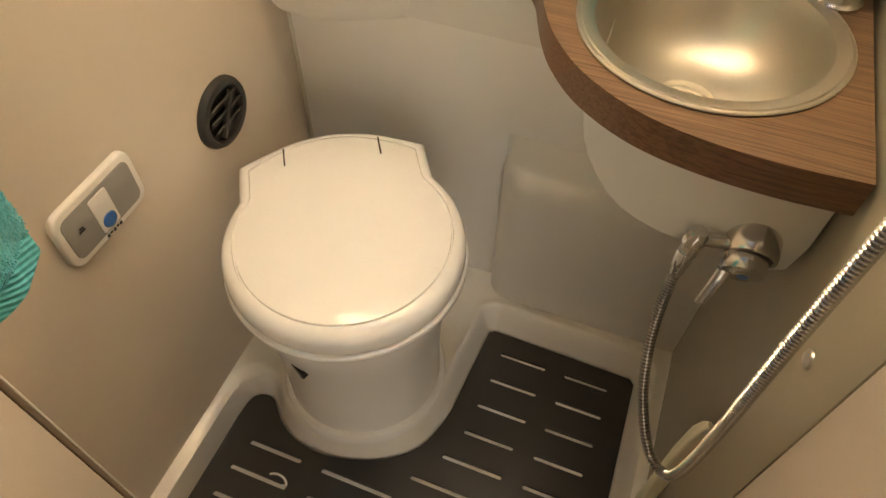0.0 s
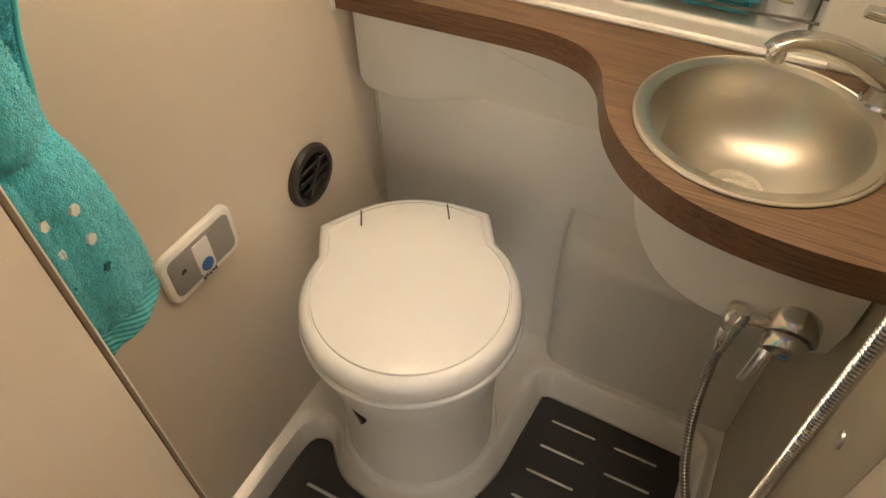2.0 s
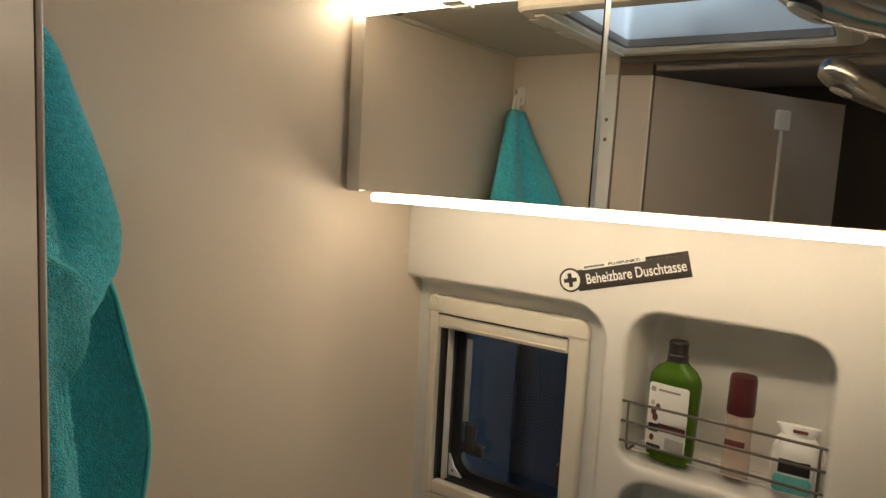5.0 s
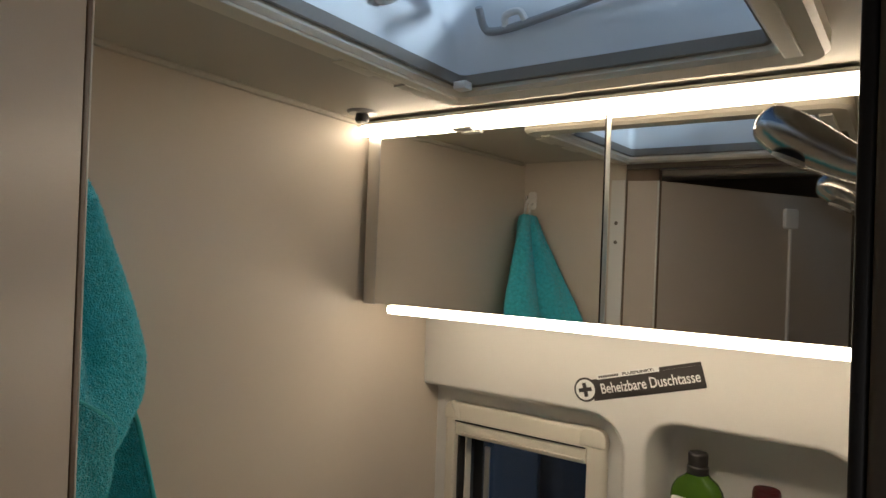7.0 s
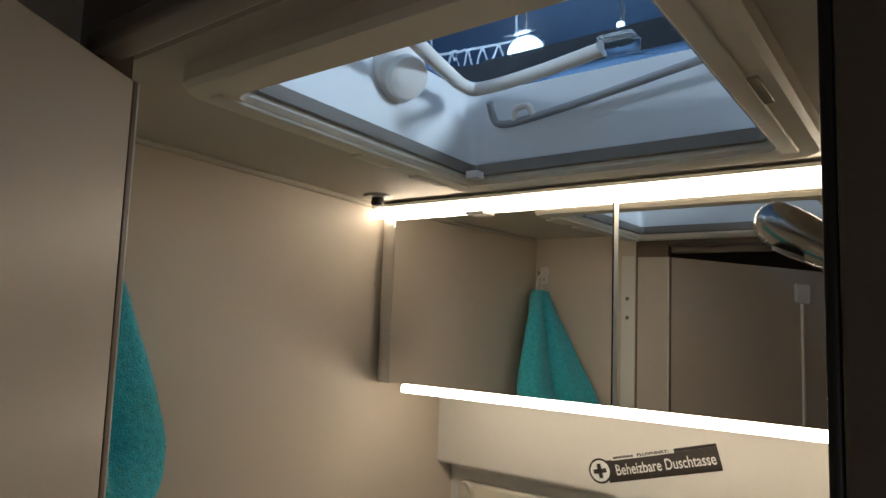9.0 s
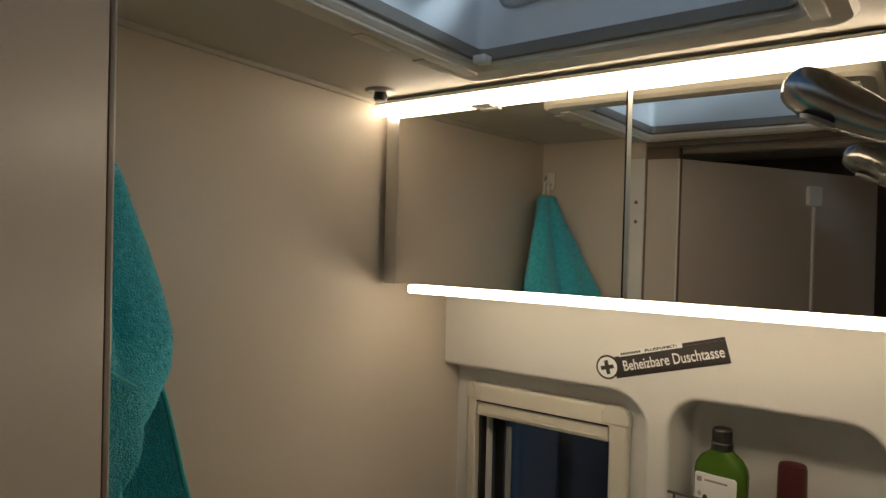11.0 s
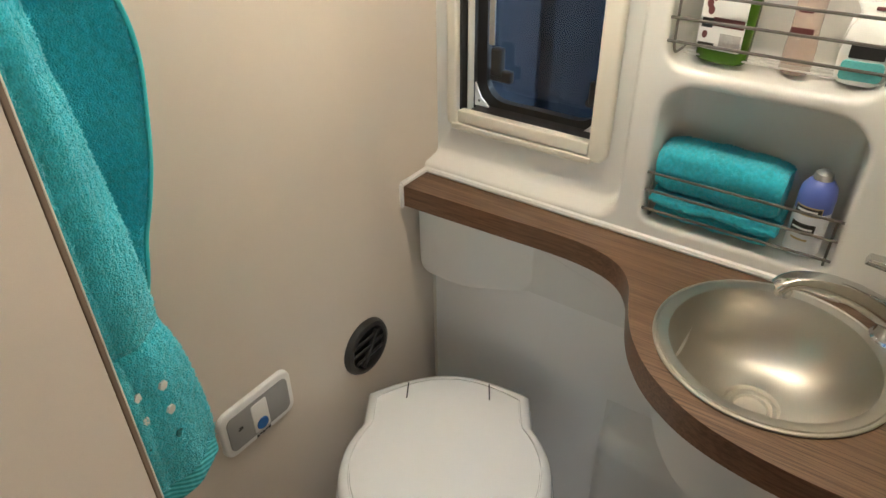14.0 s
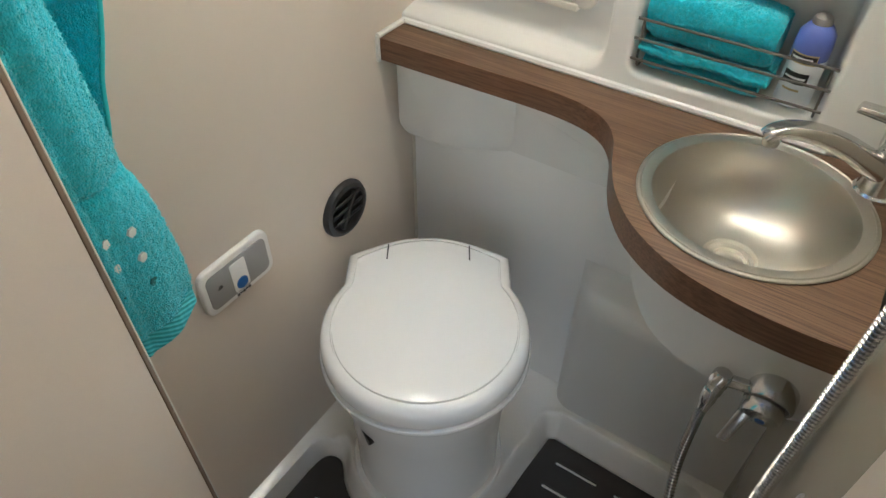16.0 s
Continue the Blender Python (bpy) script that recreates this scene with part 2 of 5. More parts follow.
def tube(pts, radius, n=10, bm=None, cap=True):
    """A round bar along points; radius may be a list."""
    pts = [Vector(p) for p in pts]
    bm = bm or bmesh.new()
    up, rings = None, []
    for i, p in enumerate(pts):
        d = (pts[min(i + 1, len(pts) - 1)] - pts[max(i - 1, 0)]).normalized()
        up = (d.orthogonal() if up is None else up - d * up.dot(d)).normalized()
        side = d.cross(up)
        r = radius[i] if isinstance(radius, (list, tuple)) else radius
        rings.append([bm.verts.new(p + r * (math.cos(2 * math.pi * k / n) * up + math.sin(2 * math.pi * k / n) * side)) for k in range(n)])
    for a, b in zip(rings, rings[1:]):
        bridge(bm, a, b)
    if cap:
        bm.faces.new(rings[0][::-1]), bm.faces.new(rings[-1])
    return bm


def aim(origin, direction, roll=0):
    """A pose whose z axis points along direction."""
    return Matrix.Translation(origin) @ Vector(direction).to_track_quat("Z", "Y").to_matrix().to_4x4() @ Matrix.Rotation(roll, 4, "Z")

# ---- structure ----
XZ = lambda a, b, d: (a, d, b)
XY = lambda a, b, d: (a, b, d)
YZ = lambda a, b, d: (d, a, b)


def ceil_z(y):
    return 1.83 - 0.035 * (y - 0.39)


def setting(ob, label, category):
    return tagged(ob, label, category, kind="structure")


wall_left = setting(part("wall_left", box(-0.03, 0.0, 0.2465, 1.16, -0.06, 1.95), laminate), "smooth greige laminate partition wall of the washroom", "wall")
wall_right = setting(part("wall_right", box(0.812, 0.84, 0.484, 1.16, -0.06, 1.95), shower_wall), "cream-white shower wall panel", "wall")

# outer shell behind the moulding, open for the window
bm = bmesh.new()
for b in ((-0.03, 0.84, 1.1, 1.14, -0.06, 0.98), (-0.03, 0.84, 1.1, 1.14, 1.32, 1.95), (-0.03, 0.045, 1.1, 1.14, 0.98, 1.32), (0.315, 0.84, 1.1, 1.14, 0.98, 1.32)):
    box(*b, bm=bm)
setting(part("wall_back", bm, black_plastic), "dark outer shell of the van wall behind the moulding", "wall")

# lower back wall and its mouldings
bm = box(0.0, 0.812, 1.012, 1.03, -0.02, 0.87)
back_lower = setting(part("wall_back_lower", bm, panel_white), "plain off-white wall panel behind the toilet", "wall")

# stepped plinth along the back wall, right of the toilet
prof = [(1.012, 0.03), (0.960, 0.03), (0.958, 0.40)] + [(0.957 + 0.028 * (1 - math.cos(a)), 0.40 + 0.05 * math.sin(a)) for a in [radians(15 * i) for i in range(1, 6)]] + [(0.985, 0.455), (1.012, 0.50)]
bm = bmesh.new()
rings = []
for a in range(0, 91, 10):
    x, back = 0.455 - 0.05 * math.cos(radians(a)), 0.055 * (1 - math.sin(radians(a)))
    rings.append([(x, min(1.0119 - 0.0001 * k, p[0] + back), p[1]) for k, p in enumerate(prof)])
rings.append([(0.8119, *p) for p in prof])
setting(part("wall_plinth", loops(rings, bm=bm), gelcoat), "off-white moulded plinth step along the back wall", "wall")

setting(part("trim", tube([(0.002, 1.0105, 0.09), (0.002, 1.0105, 0.676)], 0.0035, 8), frame_plastic), "beige sealing bead in the wall corner", "trim")

# upper moulded panel with a window bay and two shelf niches
FACE = 0.99
LIP = 0.009
WIN = dict(x0=-0.018, x1=0.371, z0=0.898, z1=1.377, radii=(0.003, 0.04, 0.055, 0.003))
NICHE_UP = dict(x0=0.407, x1=0.671, z0=1.152, z1=1.381, radii=(0.03, 0.04, 0.045, 0.045))
NICHE_LOW = dict(x0=0.413, x1=0.673, z0=0.912, z1=1.129, radii=(0.02, 0.02, 0.05, 0.045))


def niche_rings(spec, depth, draft=0.006, fillet=0.012):
    out = []
    for k in range(5):
        w = k / 4 * math.pi / 2
        out.append([(a, FACE + LIP * (1 - math.cos(w)), b) for a, b in rounded(**spec, inset=LIP * (math.sin(w) - 1))])
    for k in range(4):
        w = k / 3 * math.pi / 2
        out.append([(a, depth - fillet * (1 - math.sin(w)), b) for a, b in rounded(**spec, inset=draft + fillet * (1 - math.cos(w)))])
    return out


holes = [rounded(**s, inset=-LIP) for s in (WIN, NICHE_UP, NICHE_LOW)]
bm = sheet([(-0.0285, 0.882), (0.8115, 0.882), (0.8115, 1.56), (-0.0285, 1.56)], holes, lambda a, b: (a, FACE, b))
for spec, depth in ((NICHE_UP, 1.085), (NICHE_LOW, 1.085)):
    loops(niche_rings(spec, depth), cap0=False, bm=bm)
win_rings = niche_rings(WIN, 1.034, 0.004, 0.012)
loops(win_rings, cap0=False, cap1=False, bm=bm)
OPEN = dict(x0=0.048, x1=0.303, z0=0.985, z1=1.314, radii=0.012)
back = sheet([(p[0], p[2]) for p in win_rings[-1]], [rounded(**OPEN)], lambda a, b: (a, 1.034, b))
merge(bm, back)
loops([[(a, y, b) for a, b in rounded(**OPEN)] for y in (1.034, 1.1)], cap0=False, cap1=False, bm=bm)
bmesh.ops.remove_doubles(bm, verts=bm.verts, dist=0.0002)
upper_panel = setting(part("wall_moulding", bm, gelcoat), "white moulded wall panel with window bay and two shelf niches", "wall")

# white ledge strip between wall moulding and worktop
bm = tube([(0.006, 0.99, 0.884), (0.70, 0.99, 0.884)], 0.006, 8)
tube([(0.004, 0.915, 0.884), (0.004, 0.99, 0.884)], 0.005, 8, bm)
box(0.0005, 0.006, 0.912, 0.918, 0.838, 0.884, bm=bm)
setting(part("trim", bm, white_plastic), "thin white sealing strip round the worktop", "trim")

# moulding under the worktop: box at the left, band to the right, basin housing
bm = prism(rounded(0.006, 0.60, 0.69, 0.86, (0.02, 0.002, 0.002, 0.002)), XZ, 1.012, 0.998, 0.006)
setting(part("wall_band", bm, gelcoat), "white moulded band below the narrow worktop", "wall")
rings = []
for y, ins, low in ((1.005, 0.0, 0.0), (0.965, 0.0, 0.0), (0.954, 0.003, 0.0), (0.949, 0.010, 0.0)):
    rings.append([(a, y, b) for a, b in rounded(0.008, 0.135 + 2.0 * (y - 0.949), 0.676, 0.862, (0.03, 0.05, 0.003, 0.003), ins)])
setting(part("wall_box", loops(rings), gelcoat), "white rounded box moulding under the worktop corner", "wall")
prof = [(0.545, 0.842)] + [(0.545 + 0.165 * (1 - math.cos(radians(a))), 0.835 - 0.140 * math.sin(radians(a))) for a in range(0, 91, 9)] + [(0.79, 0.689), (0.804, 0.698), (0.811, 0.74), (0.811, 0.842)]
bm = bmesh.new()
rows = []
for y, k in ((1.011, 0.0), (0.90, 0.0), (0.80, 0.0), (0.725, 0.0), (0.712, 0.003), (0.704, 0.009), (0.700, 0.018)):
    rows.append([bm.verts.new((0.68 + (p[0] - 0.68) * (1 - k * 1.2), y + 0.35 * max(0.0, 0.60 - p[0]) * (y < 0.85), 0.842 + (p[1] - 0.842) * (1 - k * 1.5))) for p in prof])
for a, b in zip(rows, rows[1:]):
    for i in range(len(a) - 1):
        bm.faces.new((a[i], a[i + 1], b[i + 1], b[i]))
bm.faces.new(rows[-1])
setting(part("wall_basin_housing", bm, gelcoat), "white moulded basin housing below the worktop", "wall")

# ceiling with the hatch opening
HX0, HX1, HY0, HY1 = 0.260, 0.632, 0.326, 0.698
bm = bmesh.new()
for x0, x1, y0, y1 in ((-0.03, HX0, 0.24, 1.14), (HX1, 0.84, 0.24, 1.14), (HX0, HX1, 0.24, HY0), (HX0, HX1, HY1, 1.14)):
    loops([[(x0, y0, ceil_z(y0) + d), (x1, y0, ceil_z(y0) + d), (x1, y1, ceil_z(y1) + d), (x0, y1, ceil_z(y1) + d)] for d in (0, 0.03)], bm=bm)
setting(part("ceiling", bm, ceiling_foil, smooth=False), "pale beige sloping ceiling of the washroom", "ceiling")
bm = tube([(0.004, 0.27, ceil_z(0.27) - 0.003), (0.004, 0.83, ceil_z(0.83) - 0.003)], 0.005, 8)
setting(part("trim", bm, ceiling_foil), "thin beige sealing bead along the ceiling edge", "trim")

# shower tray: a heightfield that rises from the mat to the walls and the toilet plateau
MAT = [(0.034, 0.275), (0.758, 0.275), (0.762, 0.60), (0.760, 0.895), (0.750, 0.905), (0.452, 0.912), (0.440, 0.905), (0.432, 0.80), (0.427, 0.709), (0.415, 0.655), (0.394, 0.608), (0.35, 0.568),
       (0.302, 0.545), (0.255, 0.532), (0.212, 0.528), (0.17, 0.534), (0.142, 0.545), (0.115, 0.563), (0.097, 0.581), (0.083, 0.594), (0.067, 0.598), (0.048, 0.591), (0.038, 0.574), (0.034, 0.54)]

CURVE_FROM = 7
MAT = MAT[:CURVE_FROM] + [(v.x, v.y) for v in spline([(x, y, 0) for x, y in MAT[CURVE_FROM:]], 3)]


def mat_distance(x, y):
    inside, best = False, 9.0
    for (ax, ay), (bx, by) in zip(MAT, MAT[1:] + MAT[:1]):
        if (ay > y) != (by > y) and x < (bx - ax) * (y - ay) / (by - ay) + ax:
            inside = not inside
        t = max(0, min(1, ((x - ax) * (bx - ax) + (y - ay) * (by - ay)) / ((bx - ax) ** 2 + (by - ay) ** 2)))
        best = min(best, math.hypot(x - ax - t * (bx - ax), y - ay - t * (by - ay)))
    return -best if inside else best


def tray_height(x, y):
    gap = mat_distance(x, y)
    d = (gap - 0.003) / (0.026 if x > 0.06 or y > 0.62 else 0.017)
    s = max(0.0, min(1.0, d))
    ridge = math.exp(-((d - 1.0) / 0.45) ** 2) * 0.007
    step = 0.013 + 0.069 * math.sin(s * math.pi / 2) ** 1.3 + (ridge if d > 0.3 else 0)
    # along the wall the rim is a broad slope that leans towards the mat
    k = max(0.0, min(1.0, (gap - 0.002) / 0.009))
    e = max(0.0, gap - 0.009)
    slope = 0.013 + 0.062 * k * k * (3 - 2 * k) + 0.46 * min(e, 0.03) - 5.0 * min(e, 0.03) ** 2
    w = max(0.0, min(1.0, (0.085 - x) / 0.035))
    w = w * w * (3 - 2 * w)
    return w * slope + (1 - w) * step


bm = bmesh.new()
NX, NY = 210, 210
vs = [[bm.verts.new((0.812 * i / NX, 0.262 + 0.768 * j / NY, tray_height(0.812 * i / NX, 0.262 + 0.768 * j / NY))) for j in range(NY + 1)] for i in range(NX + 1)]
for i in range(NX):
    for j in range(NY):
        bm.faces.new((vs[i][j], vs[i + 1][j], vs[i + 1][j + 1], vs[i][j + 1]))
tray = setting(part("floor", bm, tray_gelcoat), "glossy white shower tray floor with raised rim", "floor")

# front: stub wall, door frame, lintel and right jamb
setting(part("wall_front", box(-1.2, 0.235, 0.218, 0.246, -0.1, 2.0), laminate), "greige partition stub wall beside the door", "wall")
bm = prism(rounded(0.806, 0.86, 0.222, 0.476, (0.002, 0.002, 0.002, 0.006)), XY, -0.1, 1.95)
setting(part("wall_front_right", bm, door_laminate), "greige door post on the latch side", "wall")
setting(part("trim", box(0.818, 0.84, 0.4765, 0.4838, -0.06, 1.95), black_plastic), "dark joint between door post and shower wall", "trim")
locker = empty("overhead_locker", 0.7195, 0.222, 1.535)
tagged(locker, "dark brown end of an overhead locker beside the door", "locker")
part("body", box(0.004, 0.086, -0.006, 0.048, 0.0, 0.27, 0.002), cabin_dark, locker)
part("edge_band", box(0.0, 0.0038, -0.004, 0.046, 0.0, 0.27, 0.001), black_plastic, locker, "black edge band")
part("edge_bead", tube([(0.032, -0.007, 0.004), (0.032, -0.007, 0.266)], 0.0025, 8), dark_rail, locker)
setting(part("wall_front_outer", box(0.861, 2.0, 0.222, 0.25, -0.1, 2.0), laminate), "greige cabin partition beside the washroom", "wall")
setting(part("wall_front_top", box(0.2355, 0.8125, 0.225, 0.246, 1.813, 2.0), dark_rail), "dark grey lintel above the washroom door", "wall")
frame_1 = setting(part("door_frame", prism([(0.2355, 0.214), (0.2990, 0.214), (0.2990, 0.2345), (0.2355, 0.2435)], XY, -0.06, 1.812), brown_edge, smooth=False), "slim brown door frame edge", "door frame")
part("frame_strip", box(0.205, 0.235, 0.2463, 0.2485, -0.02, 1.79, 0.0008), white_plastic, frame_1, "flat white frame strip")
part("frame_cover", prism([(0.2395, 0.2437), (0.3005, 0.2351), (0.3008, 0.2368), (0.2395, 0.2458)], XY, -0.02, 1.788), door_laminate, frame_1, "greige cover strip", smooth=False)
for z in (1.66, 1.70):
    part("screw", lathe([(0, 0.0015), (0.003, 0.001), (0.004, 0)], 10, aim((0.218, 0.2485, z), (0, 1, 0))), dark_rail, frame_1)
setting(part("trim", box(0.3020, 0.714, 0.200, 0.2245, 1.798, 1.812, 0.004), dark_rail), "grey metal rail under the lintel", "trim")

# Added screen, out of view, keeps the blue world out of the chrome reflections.
unseen_screen = part("backdrop", box(-6, 7, -4.05, -4.0, -1, 5), grain(material("reflection_screen", (0.30, 0.28, 0.25), 0.8), 3, 0.6, 0.2, 0.1, 0.01))
tagged(unseen_screen, "unseen grey screen beyond the cabin opening, added for grey reflections", "backdrop", kind="structure")

# cabin outside the door
setting(part("cabin_floor", box(-1.2, 2.0, -1.3, 0.2135, -0.12, -0.08), cabin_dark), "dark cabin floor outside the washroom", "floor")
setting(part("cabin_ceiling", box(-1.2, 2.0, -1.3, 0.2135, 2.0, 2.03), ceiling_foil), "beige cabin ceiling outside the washroom", "ceiling")
setting(part("wall_cabin_west", box(-1.23, -1.2, -1.3, 0.27, -0.12, 2.03), cabin_dark), "brown cabin wall", "wall")
setting(part("wall_cabin_east", box(2.0, 2.03, -1.3, 0.27, -0.12, 2.03), cabin_dark), "brown cabin wall", "wall")
# The opening is invented, out of view, and lets the cabin fill light in.
bm = bmesh.new()
for b in ((-1.2, 2.0, 1.45, 2.03), (-1.2, 0.88, -0.12, 1.45), (1.98, 2.0, -0.12, 1.45)):
    box(b[0], b[1], -1.33, -1.3, b[2], b[3], bm=bm)
setting(part("wall_cabin_back", bm, cabin_dark), "dark brown cabin wall with an added opening for the fill light", "wall")

# ---- mirror cabinet ----
cabinet = empty("mirror_cabinet", 0.0, 0.815, 1.53, 1.0)
tagged(cabinet, "wall-hung mirror cabinet with two mirrored doors and LED strips", "cabinet")
part("body", box(0.004, 0.811, 0.012, 0.152, 0.004, 0.262, 0.002), alu, cabinet)
LEAN = Matrix.Rotation(radians(-0.55), 4, "X")
glass_edge = grain(material("polished_edge", (0.80, 0.80, 0.74), 0.25), 500, 12, 0.03, 0.02, 0.0002)
for x0, x1 in ((0.0395, 0.4035), (0.4115, 0.80)):
    part("mirror_door", box(x0, x1, -0.010, 0.008, 0.002, 0.262), mirror_glass, cabinet, "frameless mirror door", smooth=False, matrix=LEAN)
part("side_profile", box(0.013, 0.0385, -0.008, 0.011, 0.0, 0.262, 0.002), alu, cabinet, "grey metal side profile")
part("edge_profile", box(0.4055, 0.4112, -0.0105, 0.008, 0.002, 0.262, 0.001), glass_edge, cabinet, "pale polished mirror edge", matrix=LEAN)
part("edge_gap", box(0.4037, 0.4053, -0.006, 0.008, 0.002, 0.262), black_plastic, cabinet, matrix=LEAN)
part("light_strip", prism(rounded(0.003, 0.028, -0.0135, -0.001, 0.004), YZ, 0.054, 0.775, 0.001), led, cabinet, "glowing warm white LED strip")
part("light_strip", prism(rounded(-0.025, -0.0115, 0.2605, 0.276, 0.004), YZ, 0.009, 0.775, 0.001), led, cabinet, "glowing warm white LED strip")
part("cornice", prism(rounded(-0.028, 0.010, 0.2765, 0.282, 0.002), YZ, 0.004, 0.805, 0.001), alu, cabinet, "grey metal cornice over the light")
part("clip", box(0.185, 0.215, -0.024, -0.012, 0.2555, 0.2600, 0.001), white_plastic, cabinet)

# ---- worktop ----
pts2 = [(0.006, 0.918), (0.10, 0.921), (0.20, 0.925), (0.29, 0.928), (0.345, 0.926), (0.390, 0.917), (0.425, 0.898), (0.450, 0.866), (0.464, 0.832), (0.478, 0.797), (0.500, 0.757), (0.535, 0.716),
        (0.580, 0.685), (0.625, 0.667), (0.680, 0.657), (0.740, 0.654), (0.806, 0.657)]
curve = [(v.x, v.y) for v in spline([(x, y, 0) for x, y in pts2], 5)]
outline = curve + [(0.806, 0.988), (0.006, 0.988)]
BX, BY, BR = 0.647, 0.838, 0.1425
hole = [(BX + (BR - 0.008) * math.cos(2 * math.pi * i / 64), BY + (BR - 0.008) * math.sin(2 * math.pi * i / 64)) for i in range(64)]
worktop = empty("worktop", 0, 0, 0.84)
tagged(worktop, "curved brown wood-decor worktop with a round basin cut-out", "worktop")
part("top", merge(sheet(outline, [hole], lambda a, b: (a, b, 0.04)), loops([[(a, b, z) for a, b in hole] for z in (0.04, 0.0)], False, False)), wood_top, worktop, smooth=False)
# Out of view; white is picked so the chrome mixer reflects something pale.
part("underside", sheet(outline, [hole], lambda a, b: (a, b, 0.0)), panel_white, worktop, smooth=False)
part("edge_band", loops([[(a, b, z) for a, b in outline] for z in (0.0, 0.0385, 0.04)], False, False), wood_edge, worktop, "dark brown wood edge band")

# ---- basin ----
basin = empty("wash_basin", BX, BY, 0.88)
tagged(basin, "round satin stainless steel wash basin set in the worktop", "basin")
prof = [(BR - 0.0005, 0.0006), (BR, 0.0022), (BR - 0.0012, 0.0034), (BR - 0.0032, 0.0036), (BR - 0.0042, 0.0026), (BR - 0.0052, 0.0026), (BR - 0.0066, 0.0040), (BR - 0.016, 0.0038), (BR - 0.020, 0.0024), (BR - 0.0225, -0.003)]
for k in range(1, 15):
    a = radians(8 + 82 * k / 14)
    prof.append(((BR - 0.024) * math.cos(a) ** 0.75 if k < 14 else 0.0, -0.100 * math.sin(a) ** 1.15))
prof = [p for p in prof if p[0] > 0.034] + [(0.034, -0.0998), (0.033, -0.103), (0.028, -0.104)]
part("bowl", lathe(prof, 96), steel, basin)
part("drain", lathe([(0.0279, -0.1035), (0.026, -0.1012), (0.022, -0.1012), (0.020, -0.105), (0.012, -0.1045), (0.008, -0.1055), (0, -0.1055)], 40), steel, basin, "round steel drain")

# ---- toilet ----
TOILET = pose(0.27, 0.66, 0.0, 0, 0, 32.5)
toilet = empty("toilet")
toilet.matrix_basis = TOILET
tagged(toilet, "white plastic cassette toilet with its lid closed", "toilet")


def lid_ring(grow, z, back=0.262, n=96):
    """Outline of the lid: a broad round front that meets a squarer hinge block."""
    out = []
    for i in range(n):
        a = 2 * math.pi * i / n
        c, s = math.cos(a), math.sin(a)
        r = 0.179 + grow
        ra = -0.021 * s + math.sqrt(r * r - (0.021 * c) ** 2)
        if s > 0:
            w, h = 0.151 + grow, back + grow - 0.060 - 0.10 * c * c
            ra = max(ra, min(w / max(abs(c), 1e-6), h / s))
        out.append((ra * c, 0.060 + ra * s, z))
    return out


rings = [lid_ring(-0.006, 0.4795), lid_ring(0.0005, 0.4797), lid_ring(0.0022, 0.4810), lid_ring(0.0030, 0.488), lid_ring(0.0024, 0.500), lid_ring(-0.0005, 0.5105), lid_ring(-0.0065, 0.5175), lid_ring(-0.0130, 0.5205), lid_ring(-0.0168, 0.5213), lid_ring(-0.0174, 0.5178),
         lid_ring(-0.0198, 0.5178), lid_ring(-0.0205, 0.5224), lid_ring(-0.04, 0.525), lid_ring(-0.08, 0.528), lid_ring(-0.115, 0.530)]
part("lid", loops(rings), toilet_plastic, toilet)
part("seat", loops([lid_ring(-0.014, 0.454), lid_ring(-0.003, 0.457), lid_ring(0.0034, 0.4615), lid_ring(0.0064, 0.466), lid_ring(0.0068, 0.471), lid_ring(0.0056, 0.4748), lid_ring(0.0020, 0.4765), lid_ring(-0.010, 0.4765)]), toilet_plastic, toilet)


def bowl_ring(sx, sf, sb, cy, z, n=64):
    return [(sx * math.cos(2 * math.pi * i / n), cy + (sf if math.sin(2 * math.pi * i / n) < 0 else sb) * math.sin(2 * math.pi * i / n), z) for i in range(n)]


part("pedestal", loops([bowl_ring(0.150, 0.142, 0.21, 0.045, 0.06), bowl_ring(0.147, 0.139, 0.21, 0.045, 0.10), bowl_ring(0.145, 0.138, 0.20, 0.04, 0.20), bowl_ring(0.147, 0.143, 0.20, 0.035, 0.32),
                        bowl_ring(0.154, 0.151, 0.20, 0.02, 0.40), bowl_ring(0.162, 0.152, 0.20, 0.015, 0.453)]), toilet_plastic, toilet)
part("foot", loops([bowl_ring(0.160, 0.152, 0.21, 0.045, 0.07), bowl_ring(0.159, 0.151, 0.21, 0.045, 0.090), bowl_ring(0.156, 0.148, 0.21, 0.045, 0.095), bowl_ring(0.147, 0.139, 0.20, 0.045, 0.098)], False, True), toilet_plastic, toilet, "low moulded foot")
part("recess_mark", prism([(-0.014, 0.013), (0.012, 0.010), (0.013, -0.004), (0.008, -0.012), (0.001, -0.006)], XZ, -0.012, 0.0025), black_plastic, toilet, "dark triangular grip recess",
     smooth=False, matrix=Matrix.Translation((-0.0925, -0.0780, 0.350)) @ Matrix.Rotation(radians(-52), 4, "Z") @ Matrix.Scale(0.95, 4))
for sx in (-0.077, 0.077):
    part("hinge_slit", box(sx - 0.0012, sx + 0.0012, 0.188, 0.226, 0.5195, 0.5275), black_plastic, toilet)

